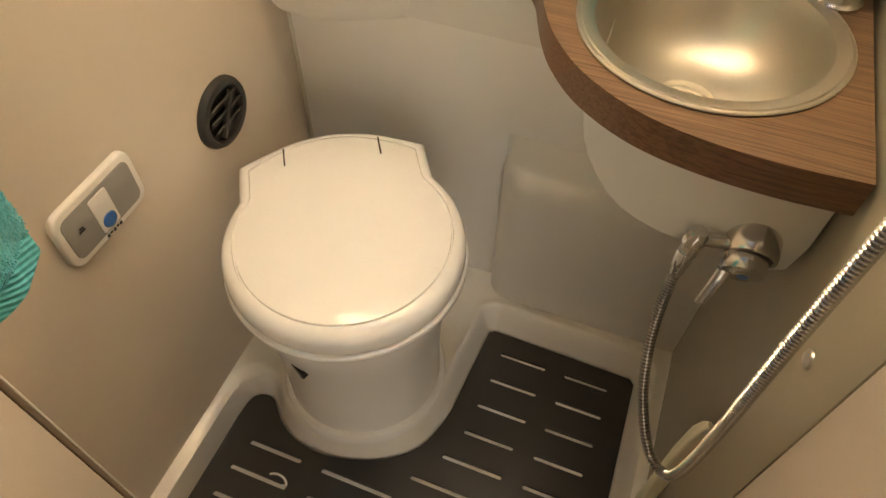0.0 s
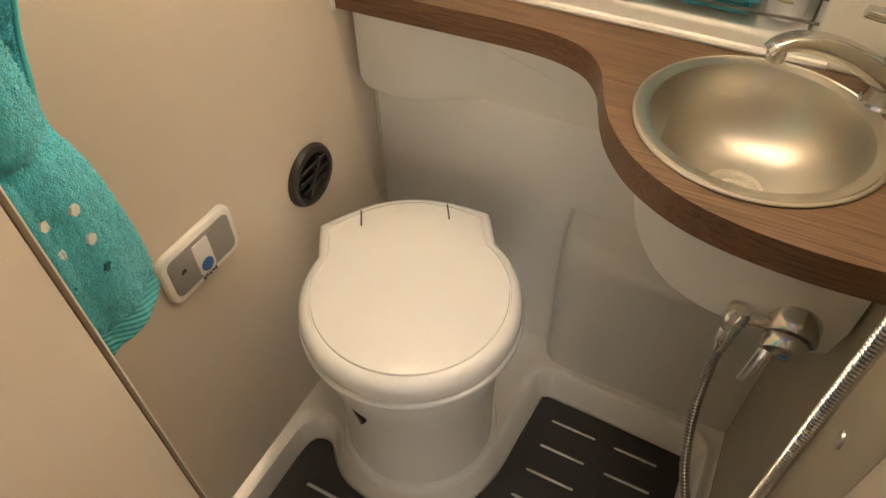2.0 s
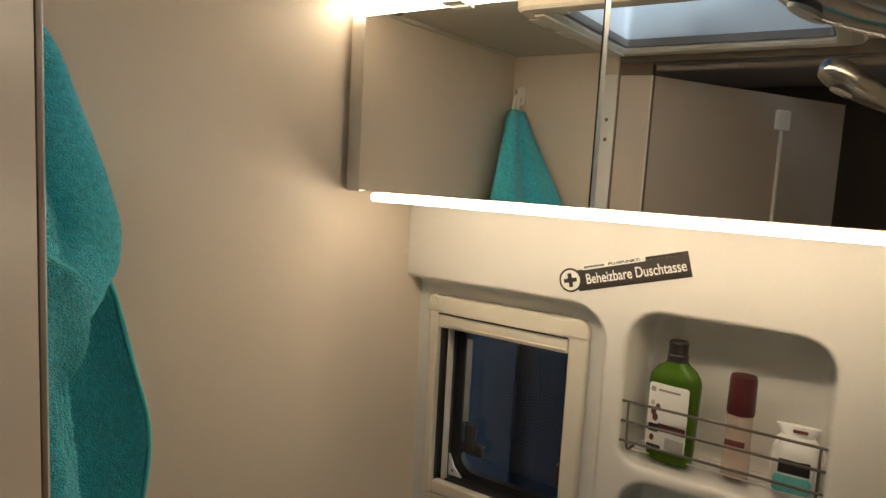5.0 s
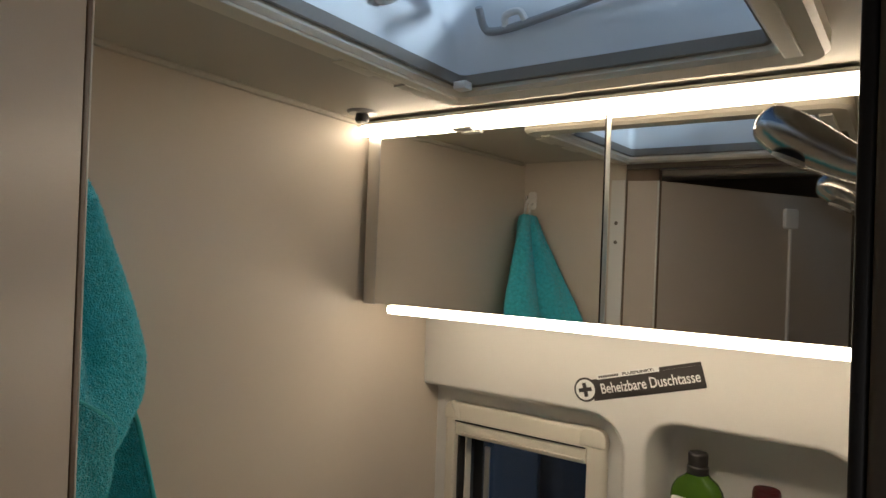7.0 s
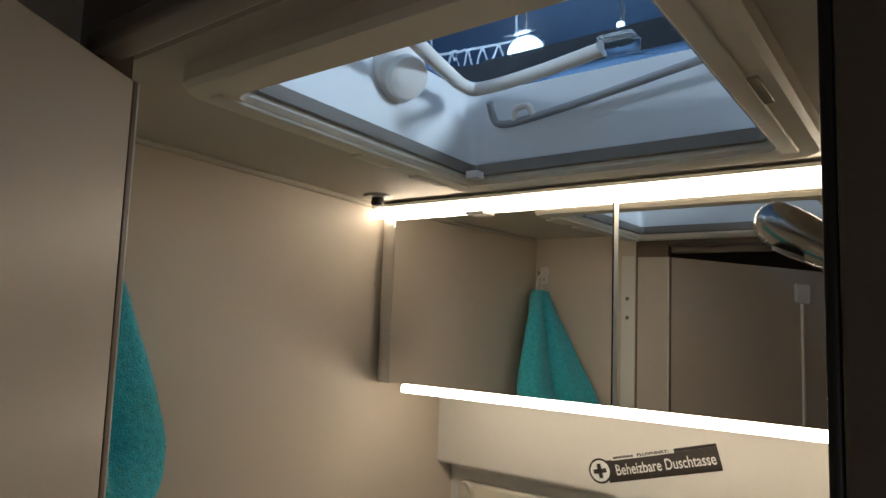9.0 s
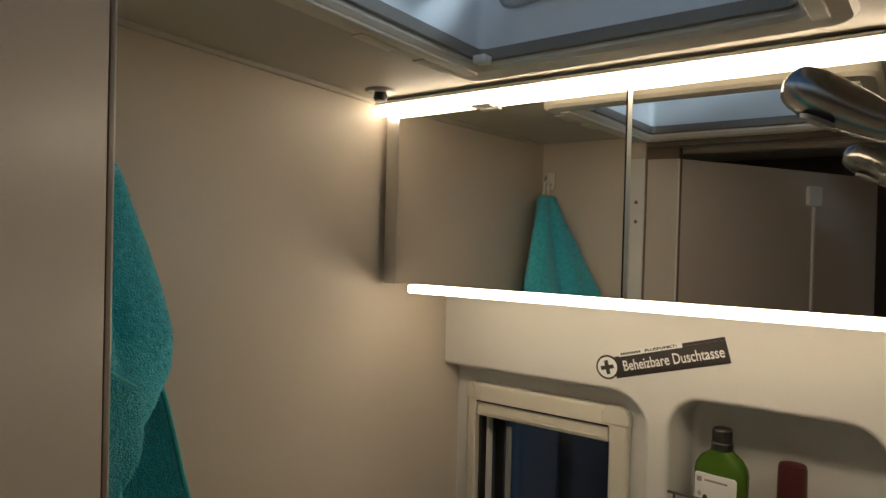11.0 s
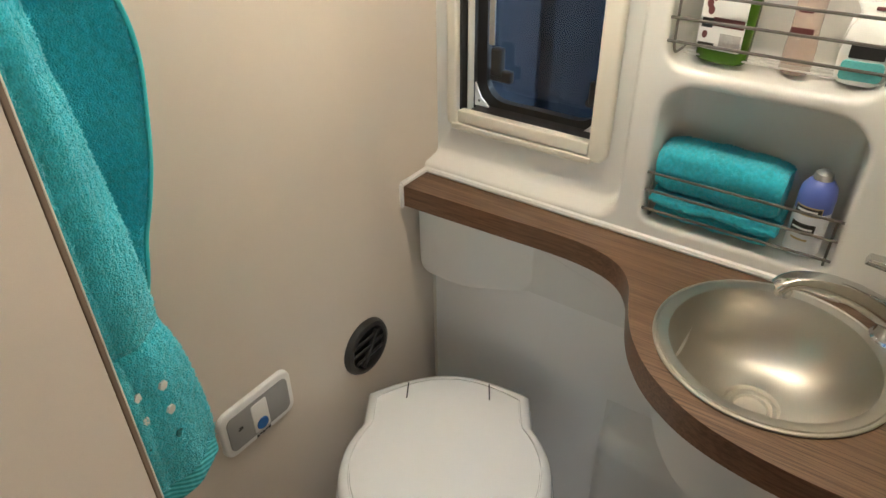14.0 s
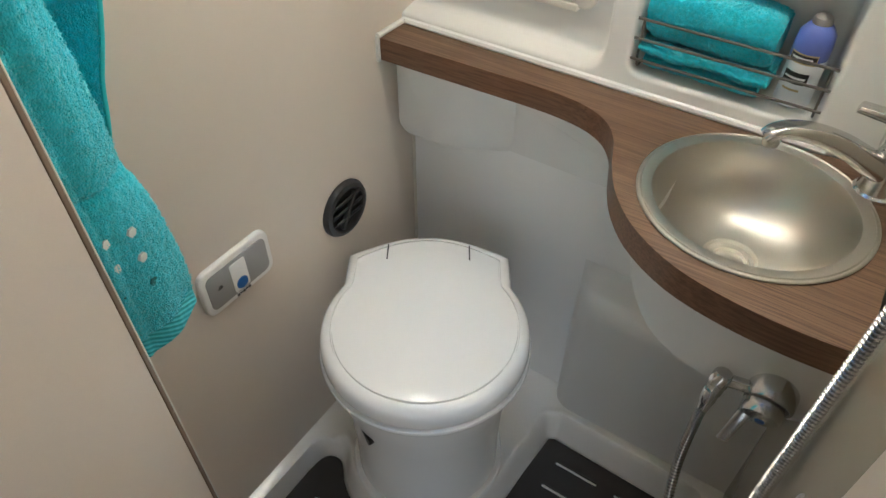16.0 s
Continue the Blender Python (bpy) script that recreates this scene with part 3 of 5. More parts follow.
# ---- floor mat ----
SLOTS = []
for y, spans in ((0.862, ((0.48, 0.58), (0.62, 0.712))), (0.798, ((0.478, 0.577), (0.618, 0.714))), (0.735, ((0.472, 0.575), (0.614, 0.712))), (0.672, ((0.466, 0.568), (0.609, 0.707))),
                 (0.610, ((0.444, 0.564), (0.605, 0.706))), (0.550, ((0.402, 0.533), (0.60, 0.704))), (0.500, ((0.084, 0.196), (0.239, 0.385), (0.43, 0.54), (0.59, 0.70))),
                 (0.445, ((0.073, 0.193), (0.235, 0.385), (0.43, 0.54), (0.59, 0.70))), (0.390, ((0.07, 0.19), (0.235, 0.385), (0.43, 0.54), (0.59, 0.70))), (0.335, ((0.07, 0.19), (0.235, 0.385), (0.43, 0.54), (0.59, 0.70)))):
    SLOTS += [rounded(a, b, y - 0.0045, y + 0.0045, 0.0044, n=4) for a, b in spans]
bm = sheet(MAT, SLOTS, lambda a, b: (a, b, 0.02))
for ring, w in [(MAT, 1)] + [(s, 0) for s in SLOTS]:
    loops([[(a, b, z) for a, b in ring] for z in (0.02, 0.008)], False, False, bm)
bmesh.ops.remove_doubles(bm, verts=bm.verts, dist=0.0001)
mat_ob = part("shower_mat", bm, mat_plastic, smooth=False)
tagged(mat_ob, "black plastic duckboard mat with drain slots in the tray", "mat")

tie = part("plastic_tie", tube(spline([(0.153, 0.457, 0.0225), (0.163, 0.461, 0.0235), (0.175, 0.461, 0.025), (0.186, 0.457, 0.0245), (0.192, 0.449, 0.023), (0.184, 0.446, 0.0225)], 6), 0.0022, 8), white_plastic)
tagged(tie, "small curled white plastic strip lying on the mat", "plastic strip")
tag = part("rubber_tag", box(0.682, 0.706, 0.848, 0.855, 0.0202, 0.0235, 0.001), black_plastic)
tagged(tag, "small black rubber tag lying on the mat", "rubber tag")

# ---- roof hatch ----
HATCH = Matrix.Translation((0.446, 0.512, ceil_z(0.512))) @ Matrix.Rotation(-math.atan(0.035), 4, "X") @ Matrix.Scale(0.934, 4)
hatch = empty("roof_hatch")
hatch.matrix_basis = HATCH
tagged(hatch, "square roof hatch with cream frame, clear dome and closing bars", "roof hatch")


def ring_frame(o, i, r_o, r_i, z_top, z_low, soft=0.005):
    """A square frame ring with rounded corners; o and i are half widths."""
    rows = [[(a, b, z_top) for a, b in rounded(-o, o, -o, o, r_o)], [(a, b, z_low + soft) for a, b in rounded(-o, o, -o, o, r_o)], [(a, b, z_low) for a, b in rounded(-o, o, -o, o, r_o, soft)],
            [(a, b, z_low) for a, b in rounded(-i, i, -i, i, r_i, -soft)], [(a, b, z_low + soft) for a, b in rounded(-i, i, -i, i, r_i)], [(a, b, z_top) for a, b in rounded(-i, i, -i, i, r_i)]]
    return loops(rows, False, False)


part("frame", ring_frame(0.228, 0.184, 0.03, 0.012, 0.004, -0.021), frame_plastic, hatch, "cream hatch frame")
part("inner_rim", ring_frame(0.1835, 0.179, 0.012, 0.010, 0.004, -0.012, 0.002), dark_rail, hatch, "dark blind guide")
shaft_white = grain(material("hatch_shaft", (0.70, 0.71, 0.72), 0.35), 900, 8, 0.02, 0.04, 0.0003)
rows = [[(a, b, z) for a, b in rounded(-w, w, -w, w, r)] for w, r, z in ((0.186, 0.012, 0.0), (0.188, 0.02, 0.05), (0.196, 0.03, 0.10), (0.206, 0.04, 0.115))]
part("shaft", loops(rows, False, False), shaft_white, hatch, "white hatch shaft")
acrylic = glass_material("clear_acrylic", (0.75, 0.82, 0.88), 0.03, 1.2)
rows = [[(a, b, z) for a, b in rounded(-w, w, -w, w, 0.05)] for w, z in ((0.21, 0.112), (0.205, 0.13), (0.19, 0.148), (0.15, 0.158), (0.08, 0.162))]
dome = part("dome", loops(rows, False, True), acrylic, hatch, "clear acrylic dome")
thick = dome.modifiers.new("thick", "SOLIDIFY")
thick.thickness = 0.003
dome.visible_shadow = False
part("closing_bar", tube(spline([(-0.10, -0.11, 0.088), (-0.122, -0.03, 0.087), (-0.143, 0.06, 0.086), (-0.152, 0.112, 0.086), (-0.138, 0.131, 0.087), (-0.06, 0.126, 0.089), (0.03, 0.116, 0.095)], 6), 0.0085, 12), white_plastic, hatch, "white bent closing bar")
part("turning_knob", lathe([(0, 0.024), (0.018, 0.024), (0.024, 0.021), (0.026, 0.010), (0.032, 0.005), (0.034, -0.012)], 32, aim((-0.178, 0.022, 0.074), (0.85, -0.2, -0.45))), white_plastic, hatch, "round white turning knob")
part("latch", box(0.028, 0.068, 0.100, 0.128, 0.088, 0.104, 0.003), acrylic, hatch, "clear latch block")
grey_bar = grain(material("grey_bar", (0.34, 0.35, 0.37), 0.4), 600, 12, 0.05, 0.05, 0.0003)
part("stay", tube(spline([(-0.146, 0.160, 0.080), (-0.148, 0.176, 0.062), (-0.138, 0.180, 0.055), (-0.10, 0.180, 0.056), (0.0, 0.180, 0.070), (0.16, 0.176, 0.094)], 6), 0.005, 10), grey_bar, hatch, "grey stay bar")
part("stay_hook", tube(spline([(-0.118, 0.178, 0.057), (-0.114, 0.172, 0.068), (-0.096, 0.172, 0.070), (-0.09, 0.178, 0.060)], 5), 0.0045, 8), white_plastic, hatch)
part("blind_rail", box(-0.206, -0.190, -0.20, 0.19, -0.0245, -0.0205, 0.001), frame_plastic, hatch, "cream blind rail")
part("blind_rail", box(0.190, 0.206, -0.20, 0.19, -0.0245, -0.0205, 0.001), frame_plastic, hatch, "cream blind rail")
for x, y0 in ((-0.219, 0.0), (-0.219, 0.105), (0.205, -0.02)):
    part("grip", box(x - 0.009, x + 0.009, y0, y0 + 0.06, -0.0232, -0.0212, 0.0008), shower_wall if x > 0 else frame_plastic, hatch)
part("corner_clip", box(-0.178, -0.160, 0.160, 0.176, -0.018, -0.008, 0.001), white_plastic, hatch)

# ---- hall above the hatch ----
hall_glow = glow("hall_light", (0.66, 0.84, 1.0), HALL)
# The three wide lamps are unseen fill, added to brighten the hatch shaft.
for x, y, z, r, text in ((-4.8, 9.3, 6.2, 0.30, "bright white hall lamp high above the van"), (-3.3, 9.8, 6.2, 0.06, "small distant hall lamp above the van"), (-3.1, 9.2, 6.2, 0.06, "small distant hall lamp above the van"),
                         (15.0, 5.0, 6.2, 0.9, "wide white fill lamp, unseen, added to brighten the hatch shaft"), (-15.0, -4.0, 6.2, 0.9, "wide white fill lamp, unseen, added to brighten the hatch shaft"), (3.0, -16.0, 6.2, 0.9, "wide white fill lamp, unseen, added to brighten the hatch shaft")):
    hl = empty("hall_or_fill_lamp", x, y, z)
    tagged(hl, text, "hall lamp", group="hall lamps")
    part("lens", lathe([(r * math.sin(radians(a)), -r * math.cos(radians(a))) for a in range(0, 181, 15)], 24), hall_glow, hl, "glowing lamp lens")
    part("cable", tube([(0, 0, r), (0, 0, 9.0 - z)], 0.012, 6), black_plastic, hl)
# Made-up panel, never in view, throws soft light through the hatch onto the lid.
lid_fill = empty("hall_or_fill_lamp", 1.02, 0.03, 6.2)
tagged(lid_fill, "unseen flat fill panel, added high over the roof hatch", "hall lamp", group="hall lamps")
part("housing", rr_solid(-0.85, 0.85, -0.85, 0.85, 0.06, 0.10, 0.006, 0.01, XY), alu, lid_fill)
part("diffuser", box(-0.80, 0.80, -0.80, 0.80, -0.004, 0.004), glow("fill_panel_light", (0.74, 0.87, 1.0), PANEL), lid_fill, "glowing flat diffuser", smooth=False)
part("cable", tube([(0, 0, 0.10), (0, 0, 2.8)], 0.012, 6), black_plastic, lid_fill)
truss_metal = grain(material("truss_metal", (0.55, 0.58, 0.62), 0.4, 0.8), 100, 4, 0.05, 0.05, 0.001)
bm = bmesh.new()
for k in range(6):
    x = -7.2 + 0.34 * k
    tube([(x, 9.8, 6.3), (x + 0.17, 9.8, 6.75)], 0.02, 6, bm), tube([(x + 0.17, 9.8, 6.75), (x + 0.34, 9.8, 6.3)], 0.02, 6, bm)
for z in (6.3, 6.75):
    tube([(-7.4, 9.8, z), (-5.1, 9.8, z)], 0.028, 6, bm)
for x in (-7.2, -5.3):
    tube([(x, 9.8, 6.7), (x, 9.8, 9.0)], 0.02, 6, bm)
tagged(part("roof_truss", bm, truss_metal), "grey metal lattice roof truss of the hall", "truss")
hall_roof = part("backdrop", box(-22, 22, -22, 22, 9.0, 9.1), grain(material("hall_roof", (0.09, 0.16, 0.27), 0.8), 3, 0.4, 0.2, 0.1, 0.01))
tagged(hall_roof, "dark blue hall roof far above", "backdrop", kind="structure")

# ---- ceiling button ----
button = empty("ceiling_button", 0.052, 0.750, ceil_z(0.750) + 0.0005)
tagged(button, "black round ceiling button on a grey flange", "button")
part("flange", lathe([(0, -0.0045), (0.020, -0.004), (0.023, -0.001), (0.023, 0.0)], 32), grey_plastic, button)
part("stem", lathe([(0, -0.017), (0.009, -0.016), (0.0105, -0.012), (0.009, -0.004)], 24), black_plastic, button)

# ---- washroom door, open ----
DX, DY = 0.560, -0.828
door = empty("washroom_door", 0.303, 0.2365, 0.0, math.degrees(math.atan2(DY, DX)))
tagged(door, "greige washroom door leaf standing half open into the cabin", "door")
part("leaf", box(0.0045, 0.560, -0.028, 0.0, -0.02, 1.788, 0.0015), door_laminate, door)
part("edge_band", box(-0.001, 0.0043, -0.0285, 0.0004, -0.02, 1.788, 0.0006), brown_edge, door, "brown edge band")
part("edge_bead", box(-0.0032, -0.0012, -0.012, 0.0004, -0.02, 1.788, 0.0006), glass_edge, door, "thin pale edge bead")
part("latch_plate", rr_solid(0.340, 0.380, 1.712, 1.756, 0.006, 0.0002, 0.008, 0.002), white_plastic, door, "white latch plate")
part("latch_rod", box(0.3565, 0.3635, 0.0003, 0.006, 0.95, 1.711, 0.0015), white_plastic, door, "thin white latch rod")

# ---- service panel and vent on the left wall ----
WALLX = lambda a, b, d: (d, a, b)
panel = empty("control_panel", 0.0, 0.527, 0.648)
tagged(panel, "grey toilet control panel with white rim and blue button", "control panel")
part("bezel", rr_solid(-0.071, 0.071, -0.045, 0.045, 0.018, 0.0005, 0.010, 0.004, WALLX), white_plastic, panel, "white rounded rim")
part("face", rr_solid(-0.061, 0.061, -0.034, 0.034, 0.012, 0.009, 0.0112, 0.0006, WALLX), grey_plastic, panel, "grey face plate")
part("button_field", rr_solid(-0.015, 0.016, -0.031, 0.028, 0.004, 0.0113, 0.0125, 0.0005, WALLX), white_plastic, panel)
blue = grain(material("blue_print", (0.02, 0.13, 0.42), 0.4), 600, 20, 0.05, 0.04, 0.0003)
part("flush_button", lathe([(0, 0.0016), (0.0105, 0.0014), (0.0115, 0.0)], 28, aim((0.0126, 0.001, -0.018), (1, 0, 0))), blue, panel, "round blue flush button")
part("symbol", box(0.0113, 0.0118, -0.043, -0.034, 0.0, 0.003, 0), black_plastic, panel)
part("symbol", box(0.0113, 0.0118, -0.041, -0.035, 0.004, 0.006, 0), black_plastic, panel)
for k in range(5):
    part("print_bar", box(0.0113, 0.0118, -0.014 + k * 0.006, -0.0095 + k * 0.006, -0.0405 + 0.0015 * (k % 2), -0.0355, 0), black_plastic, panel)

vent = empty("air_vent", 0.0, 0.787, 0.595)
tagged(vent, "round black heater air outlet with a slatted flap", "air vent")
R90 = Matrix.Rotation(radians(90), 4, "Y")
part("collar", lathe([(0.058, 0.0), (0.058, 0.004), (0.054, 0.011), (0.047, 0.014), (0.043, 0.012), (0.041, 0.004), (0.0, 0.003)], 48, R90), black_plastic, vent)
for k, (h, tilt) in enumerate(((-0.018, 30), (0.002, 30), (0.021, 30))):
    w = math.sqrt(0.041 ** 2 - h * h) - 0.002
    bm = box(-0.002, 0.002, -w, w, -0.009, 0.009, 0.0015)
    part("slat", bm, black_plastic, vent, matrix=pose(0.010, 0, h, 0, 0, 0) @ pose(0, 0, 0, 0, 0, 0) @ Matrix.Rotation(radians(tilt), 4, "Y"))
part("slat_bar", box(0.008, 0.017, -0.004, 0.004, -0.038, 0.038, 0.002), black_plastic, vent, matrix=Matrix.Rotation(radians(-35), 4, "X"))

# ---- window ----
window = empty("window_1", 0, 1.034, 0)
tagged(window, "small camper window with cream blind frame and dark glass", "window", kind="structure")
WY = -0.0005
O_RECT, I_RECT = dict(x0=0.028, x1=0.334, z0=0.968, z1=1.346, radii=(0.012, 0.018, 0.026, 0.018)), dict(x0=0.0485, x1=0.3025, z0=0.9755, z1=1.3135, radii=0.003)
rows = [[(a, WY, b) for a, b in rounded(**O_RECT)]]
for k in range(4):
    w = k / 3 * math.pi / 2
    rows.append([(a, -0.013 + 0.006 * (1 - math.sin(w)), b) for a, b in rounded(**O_RECT, inset=0.006 * (1 - math.cos(w)))])
rows += [[(a, -0.013, b) for a, b in rounded(**I_RECT, inset=-0.002)], [(a, -0.011, b) for a, b in rounded(**I_RECT)], [(a, WY, b) for a, b in rounded(**I_RECT)]]
part("window_frame", loops(rows, False, False), frame_plastic, window, "cream blind frame with rounded corners")
for x0, x1 in ((0.0265, 0.0600), (0.2900, 0.3355)):
    part("corner_block", rr_solid(x0, x1, 1.3165, 1.3475, (0.002, 0.002, 0.02, 0.016), -0.001, -0.0142, 0.003), frame_plastic, window, "cream corner block")
part("frame_gap", box(0.0505, 0.3005, -0.0136, -0.0115, 1.3128, 1.3152), black_plastic, window)
part("foot_strip", rr_solid(0.040, 0.3080, 0.9640, 0.9755, 0.002, -0.001, -0.0150, 0.002), frame_plastic, window, "cream lower strip")
part("sill_cover", box(0.060, 0.2985, 0.0065, 0.0495, 0.9855, 0.9925), black_plastic, window)
part("blind_rail", rr_solid(0.0505, 0.3005, 1.288, 1.3125, 0.002, 0.006, -0.011, 0.002), frame_plastic, window, "cream blind rail")
part("blind_grip", box(0.062, 0.296, -0.0135, -0.0105, 1.293, 1.2955, 0.0008), frame_plastic, window)
part("screen_rail", rr_solid(0.0505, 0.3005, 0.9765, 0.998, 0.002, 0.006, -0.010, 0.002), frame_plastic, window, "cream screen rail")
part("side_track", box(0.0487, 0.053, 0.0, 0.05, 0.977, 1.312), black_plastic, window)
part("side_track", box(0.0560, 0.0590, 0.012, 0.03, 0.985, 1.29, 0.001), frame_plastic, window, "cream blind side track")
part("side_track", box(0.2985, 0.3025, 0.0, 0.05, 0.977, 1.312), black_plastic, window)
seal_bm = sheet(rounded(0.046, 0.31, 0.98, 1.318, 0.004), [rounded(0.072, 0.290, 1.004, 1.30, 0.040)], lambda a, b: (a, 0.05, b))
merge(seal_bm, loops([[(a, y, b) for a, b in rounded(0.072, 0.290, 1.004, 1.30, 0.040)] for y in (0.05, 0.066)], False, False))
part("seal", seal_bm, black_plastic, window, "black rubber seal", smooth=False)
for sx, x in ((1, 0.0535), (-1, 0.2985)):
    bm = prism([(0, 0), (0.03 * sx, 0), (0.022 * sx, 0.008), (0.012 * sx, 0.017), (0.006 * sx, 0.03), (0, 0.042)], lambda a, b, d, x=x: (x + a, d, 0.992 + b), 0.042, 0.046)
    part("corner_gusset", bm, white_plastic, window, "white corner gusset", smooth=False)
    part("rivet", lathe([(0, 0.001), (0.002, 0.0008), (0.0025, 0)], 10, aim((x + 0.009 * sx, 0.0419, 1.002), (0, -1, 0))), black_plastic, window)
tint = glass_material("smoked_pane", (0.24, 0.26, 0.29), 0.0, 1.45)
pane = part("pane", box(0.046, 0.31, 0.068, 0.072, 0.98, 1.318), tint, window, "smoked window pane", smooth=False)
pane.visible_shadow = False
part("stay", box(0.0795, 0.0905, 0.042, 0.046, 1.105, 1.262, 0.0012), alu, window, "thin metal window stay")
part("handle", merge(box(0.082, 0.104, 0.044, 0.060, 1.05, 1.10, 0.004), box(0.078, 0.122, 0.048, 0.062, 1.04, 1.062, 0.004)), black_plastic, window, "black latch handle")
part("handle", merge(box(0.268, 0.285, 0.046, 0.062, 1.035, 1.075, 0.004), box(0.262, 0.288, 0.05, 0.062, 1.03, 1.042, 0.003)), black_plastic, window, "black latch handle")

# hall outside the window
# Its unseen upper part is added to keep the hall lamp off the sill.
hall_wall = part("backdrop", box(-4, 4, 3.4, 3.45, -1, 3.3), grain(material("hall_wall", (0.045, 0.045, 0.05), 0.8), 4, 0.8, 0.3, 0.1, 0.01))
tagged(hall_wall, "dim grey-blue hall wall beyond the window", "backdrop", kind="structure")
# Added panels draw the lighter and darker vertical bands in the pane.
for x0, x1, m in ((-1.6, -1.0, (0.13, 0.13, 0.14)), (-0.85, -0.5, (0.04, 0.04, 0.045)), (-0.45, 0.0, (0.05, 0.08, 0.11)), (-2.3, -1.7, (0.05, 0.05, 0.06))):
    b = part("backdrop", box(x0, x1, 3.36, 3.395, -1, 2.2, 0.01), grain(material("hall_panel", m, 0.7), 4, 1.2, 0.2, 0.1, 0.01))
    tagged(b, "tall upright panel added outside for a vertical band in the pane", "backdrop", kind="structure")
carpet = part("backdrop", box(-4, 4, 1.3, 3.35, -0.6, -0.58), grain(material("blue_carpet", (0.02, 0.035, 0.10), 0.9), 12, 2, 0.1, 0.3, 0.005))
tagged(carpet, "dark blue hall carpet outside", "backdrop", kind="structure")

# ---- shelf rails ----
for name, zs, x0, x1 in (("upper", (1.246, 1.216, 1.186), 0.409, 0.670), ("lower", (0.994, 0.965, 0.934), 0.414, 0.672)):
    rail = empty("shelf_rail", 0, 0.987, 0)
    tagged(rail, "dark grey wire guard rail across a shelf niche", "shelf rail", group="shelf rails")
    for z in zs:
        part("wire", tube([(x0 - 0.002, 0.004, z), (x1 + 0.002, 0.004, z)], 0.0021, 8), rail_metal, rail)
    for x in (x0 + 0.006, x1 - 0.006):
        lo = zs[-1] - 0.006
        part("wire_end", tube(spline([(x, 0.008, zs[0]), (x, 0.008, zs[1]), (x, 0.010, zs[2]), (x, 0.018, lo - 0.010), (x, 0.034, lo - 0.014 if name == "upper" else lo - 0.01), (x, 0.09, lo - 0.014 if name == "upper" else lo - 0.01)], 5), 0.0018, 8), rail_metal, rail)
    for k in range(4):
        if name == "upper":
            part("floor_wire", tube([(x0 + 0.01, 0.03 + 0.014 * k, 1.1665), (x1 - 0.01, 0.03 + 0.014 * k, 1.1665)], 0.0014, 6), white_plastic, rail)

# ---- tap on the worktop ----
tap = empty("basin_tap", 0.768, 0.940, 0.88)
tagged(tap, "chrome single-lever basin tap with a long arched spout", "tap")
part("base", lathe([(0.0, 0.0), (0.027, 0.0), (0.027, 0.004), (0.0235, 0.007), (0.0215, 0.016), (0.0200, 0.060), (0.0215, 0.066), (0.0215, 0.086), (0.019, 0.094), (0.010, 0.098), (0.0, 0.099)], 40), dull_chrome, tap)
sp = spline([(0.004, 0.0, 0.030), (-0.022, -0.012, 0.044), (-0.055, -0.031, 0.066), (-0.090, -0.052, 0.082), (-0.116, -0.068, 0.087), (-0.130, -0.077, 0.084), (-0.137, -0.081, 0.076)], 6)
rows = []
for i, p in enumerate(sp):
    d = (sp[min(i + 1, len(sp) - 1)] - sp[max(i - 1, 0)]).normalized()
    side = d.cross(Vector((0, 0, 1))).normalized()
    up = side.cross(d)
    k = min(1.0, i / (len(sp) * 0.75))
    w, h = 0.018 - 0.006 * k, 0.017 - 0.010 * k
    rows.append([tuple(p + a * side + b * up) for a, b in rounded(-w, w, -h, h, h * 0.75, n=5)])
part("spout", loops(rows), dull_chrome, tap, "slim chrome spout")
part("aerator", lathe([(0, -0.010), (0.0095, -0.010), (0.0105, -0.006), (0.0105, 0.004), (0, 0.006)], 24, Matrix.Translation((-0.130, -0.077, 0.076))), dull_chrome, tap)
rows = []
for t in range(9):
    k = t / 8
    c = Vector((0.012 - 0.070 * k, 0.002 - 0.006 * k, 0.098 + 0.007 * k))
    w, h = 0.013 - 0.003 * k, 0.007 - 0.0025 * k
    rows.append([(c.x + 0.4 * b, c.y + a, c.z + b) for a, b in rounded(-w, w, -h, h, h * 0.7, n=4)])
part("lever", loops(rows), dull_chrome, tap, "flat chrome lever")

# ---- shower mixer ----
mixer = empty("shower_mixer", 0.757, 0.699, 0.722)
tagged(mixer, "chrome wall-mounted shower mixer with a lever", "mixer")
AX = (0.0, -0.93, -0.37)
part("body", lathe([(0.024, -0.060), (0.0285, -0.058), (0.0295, -0.02), (0.0295, 0.018), (0.0285, 0.021), (0.026, 0.022), (0.0245, 0.0215)], 48, aim((0, 0.004, 0.006), AX)), dull_chrome, mixer)
part("hub", lathe([(0.0235, 0.0175), (0.0245, 0.024), (0.0245, 0.034), (0.0225, 0.039), (0.015, 0.0415), (0, 0.042)], 48, aim((-0.003, 0.004, 0.004), AX)), dull_chrome, mixer, "chrome lever hub")
rows = []
for t in range(9):
    w, h = 0.0085 - 0.0015 * t / 8, 0.0045 - 0.0015 * t / 8
    c = Vector((-0.019 - 0.009 * t / 8, -0.030 - 0.014 * (t / 8) ** 0.7, -0.012 - 0.050 * t / 8))
    rows.append([(c.x + a, c.y + b, c.z - 0.3 * b) for a, b in rounded(-w, w, -h, h, h * 0.7, n=4)])
part("lever", loops(rows), dull_chrome, mixer, "flat chrome lever")
part("marker", lathe([(0, 0.0012), (0.0055, 0.001), (0.006, 0)], 16, aim(Vector((-0.001, 0.004, 0.004)) + 0.0420 * Vector(AX).normalized(), AX)), blue, mixer, "small blue and red temperature dot")
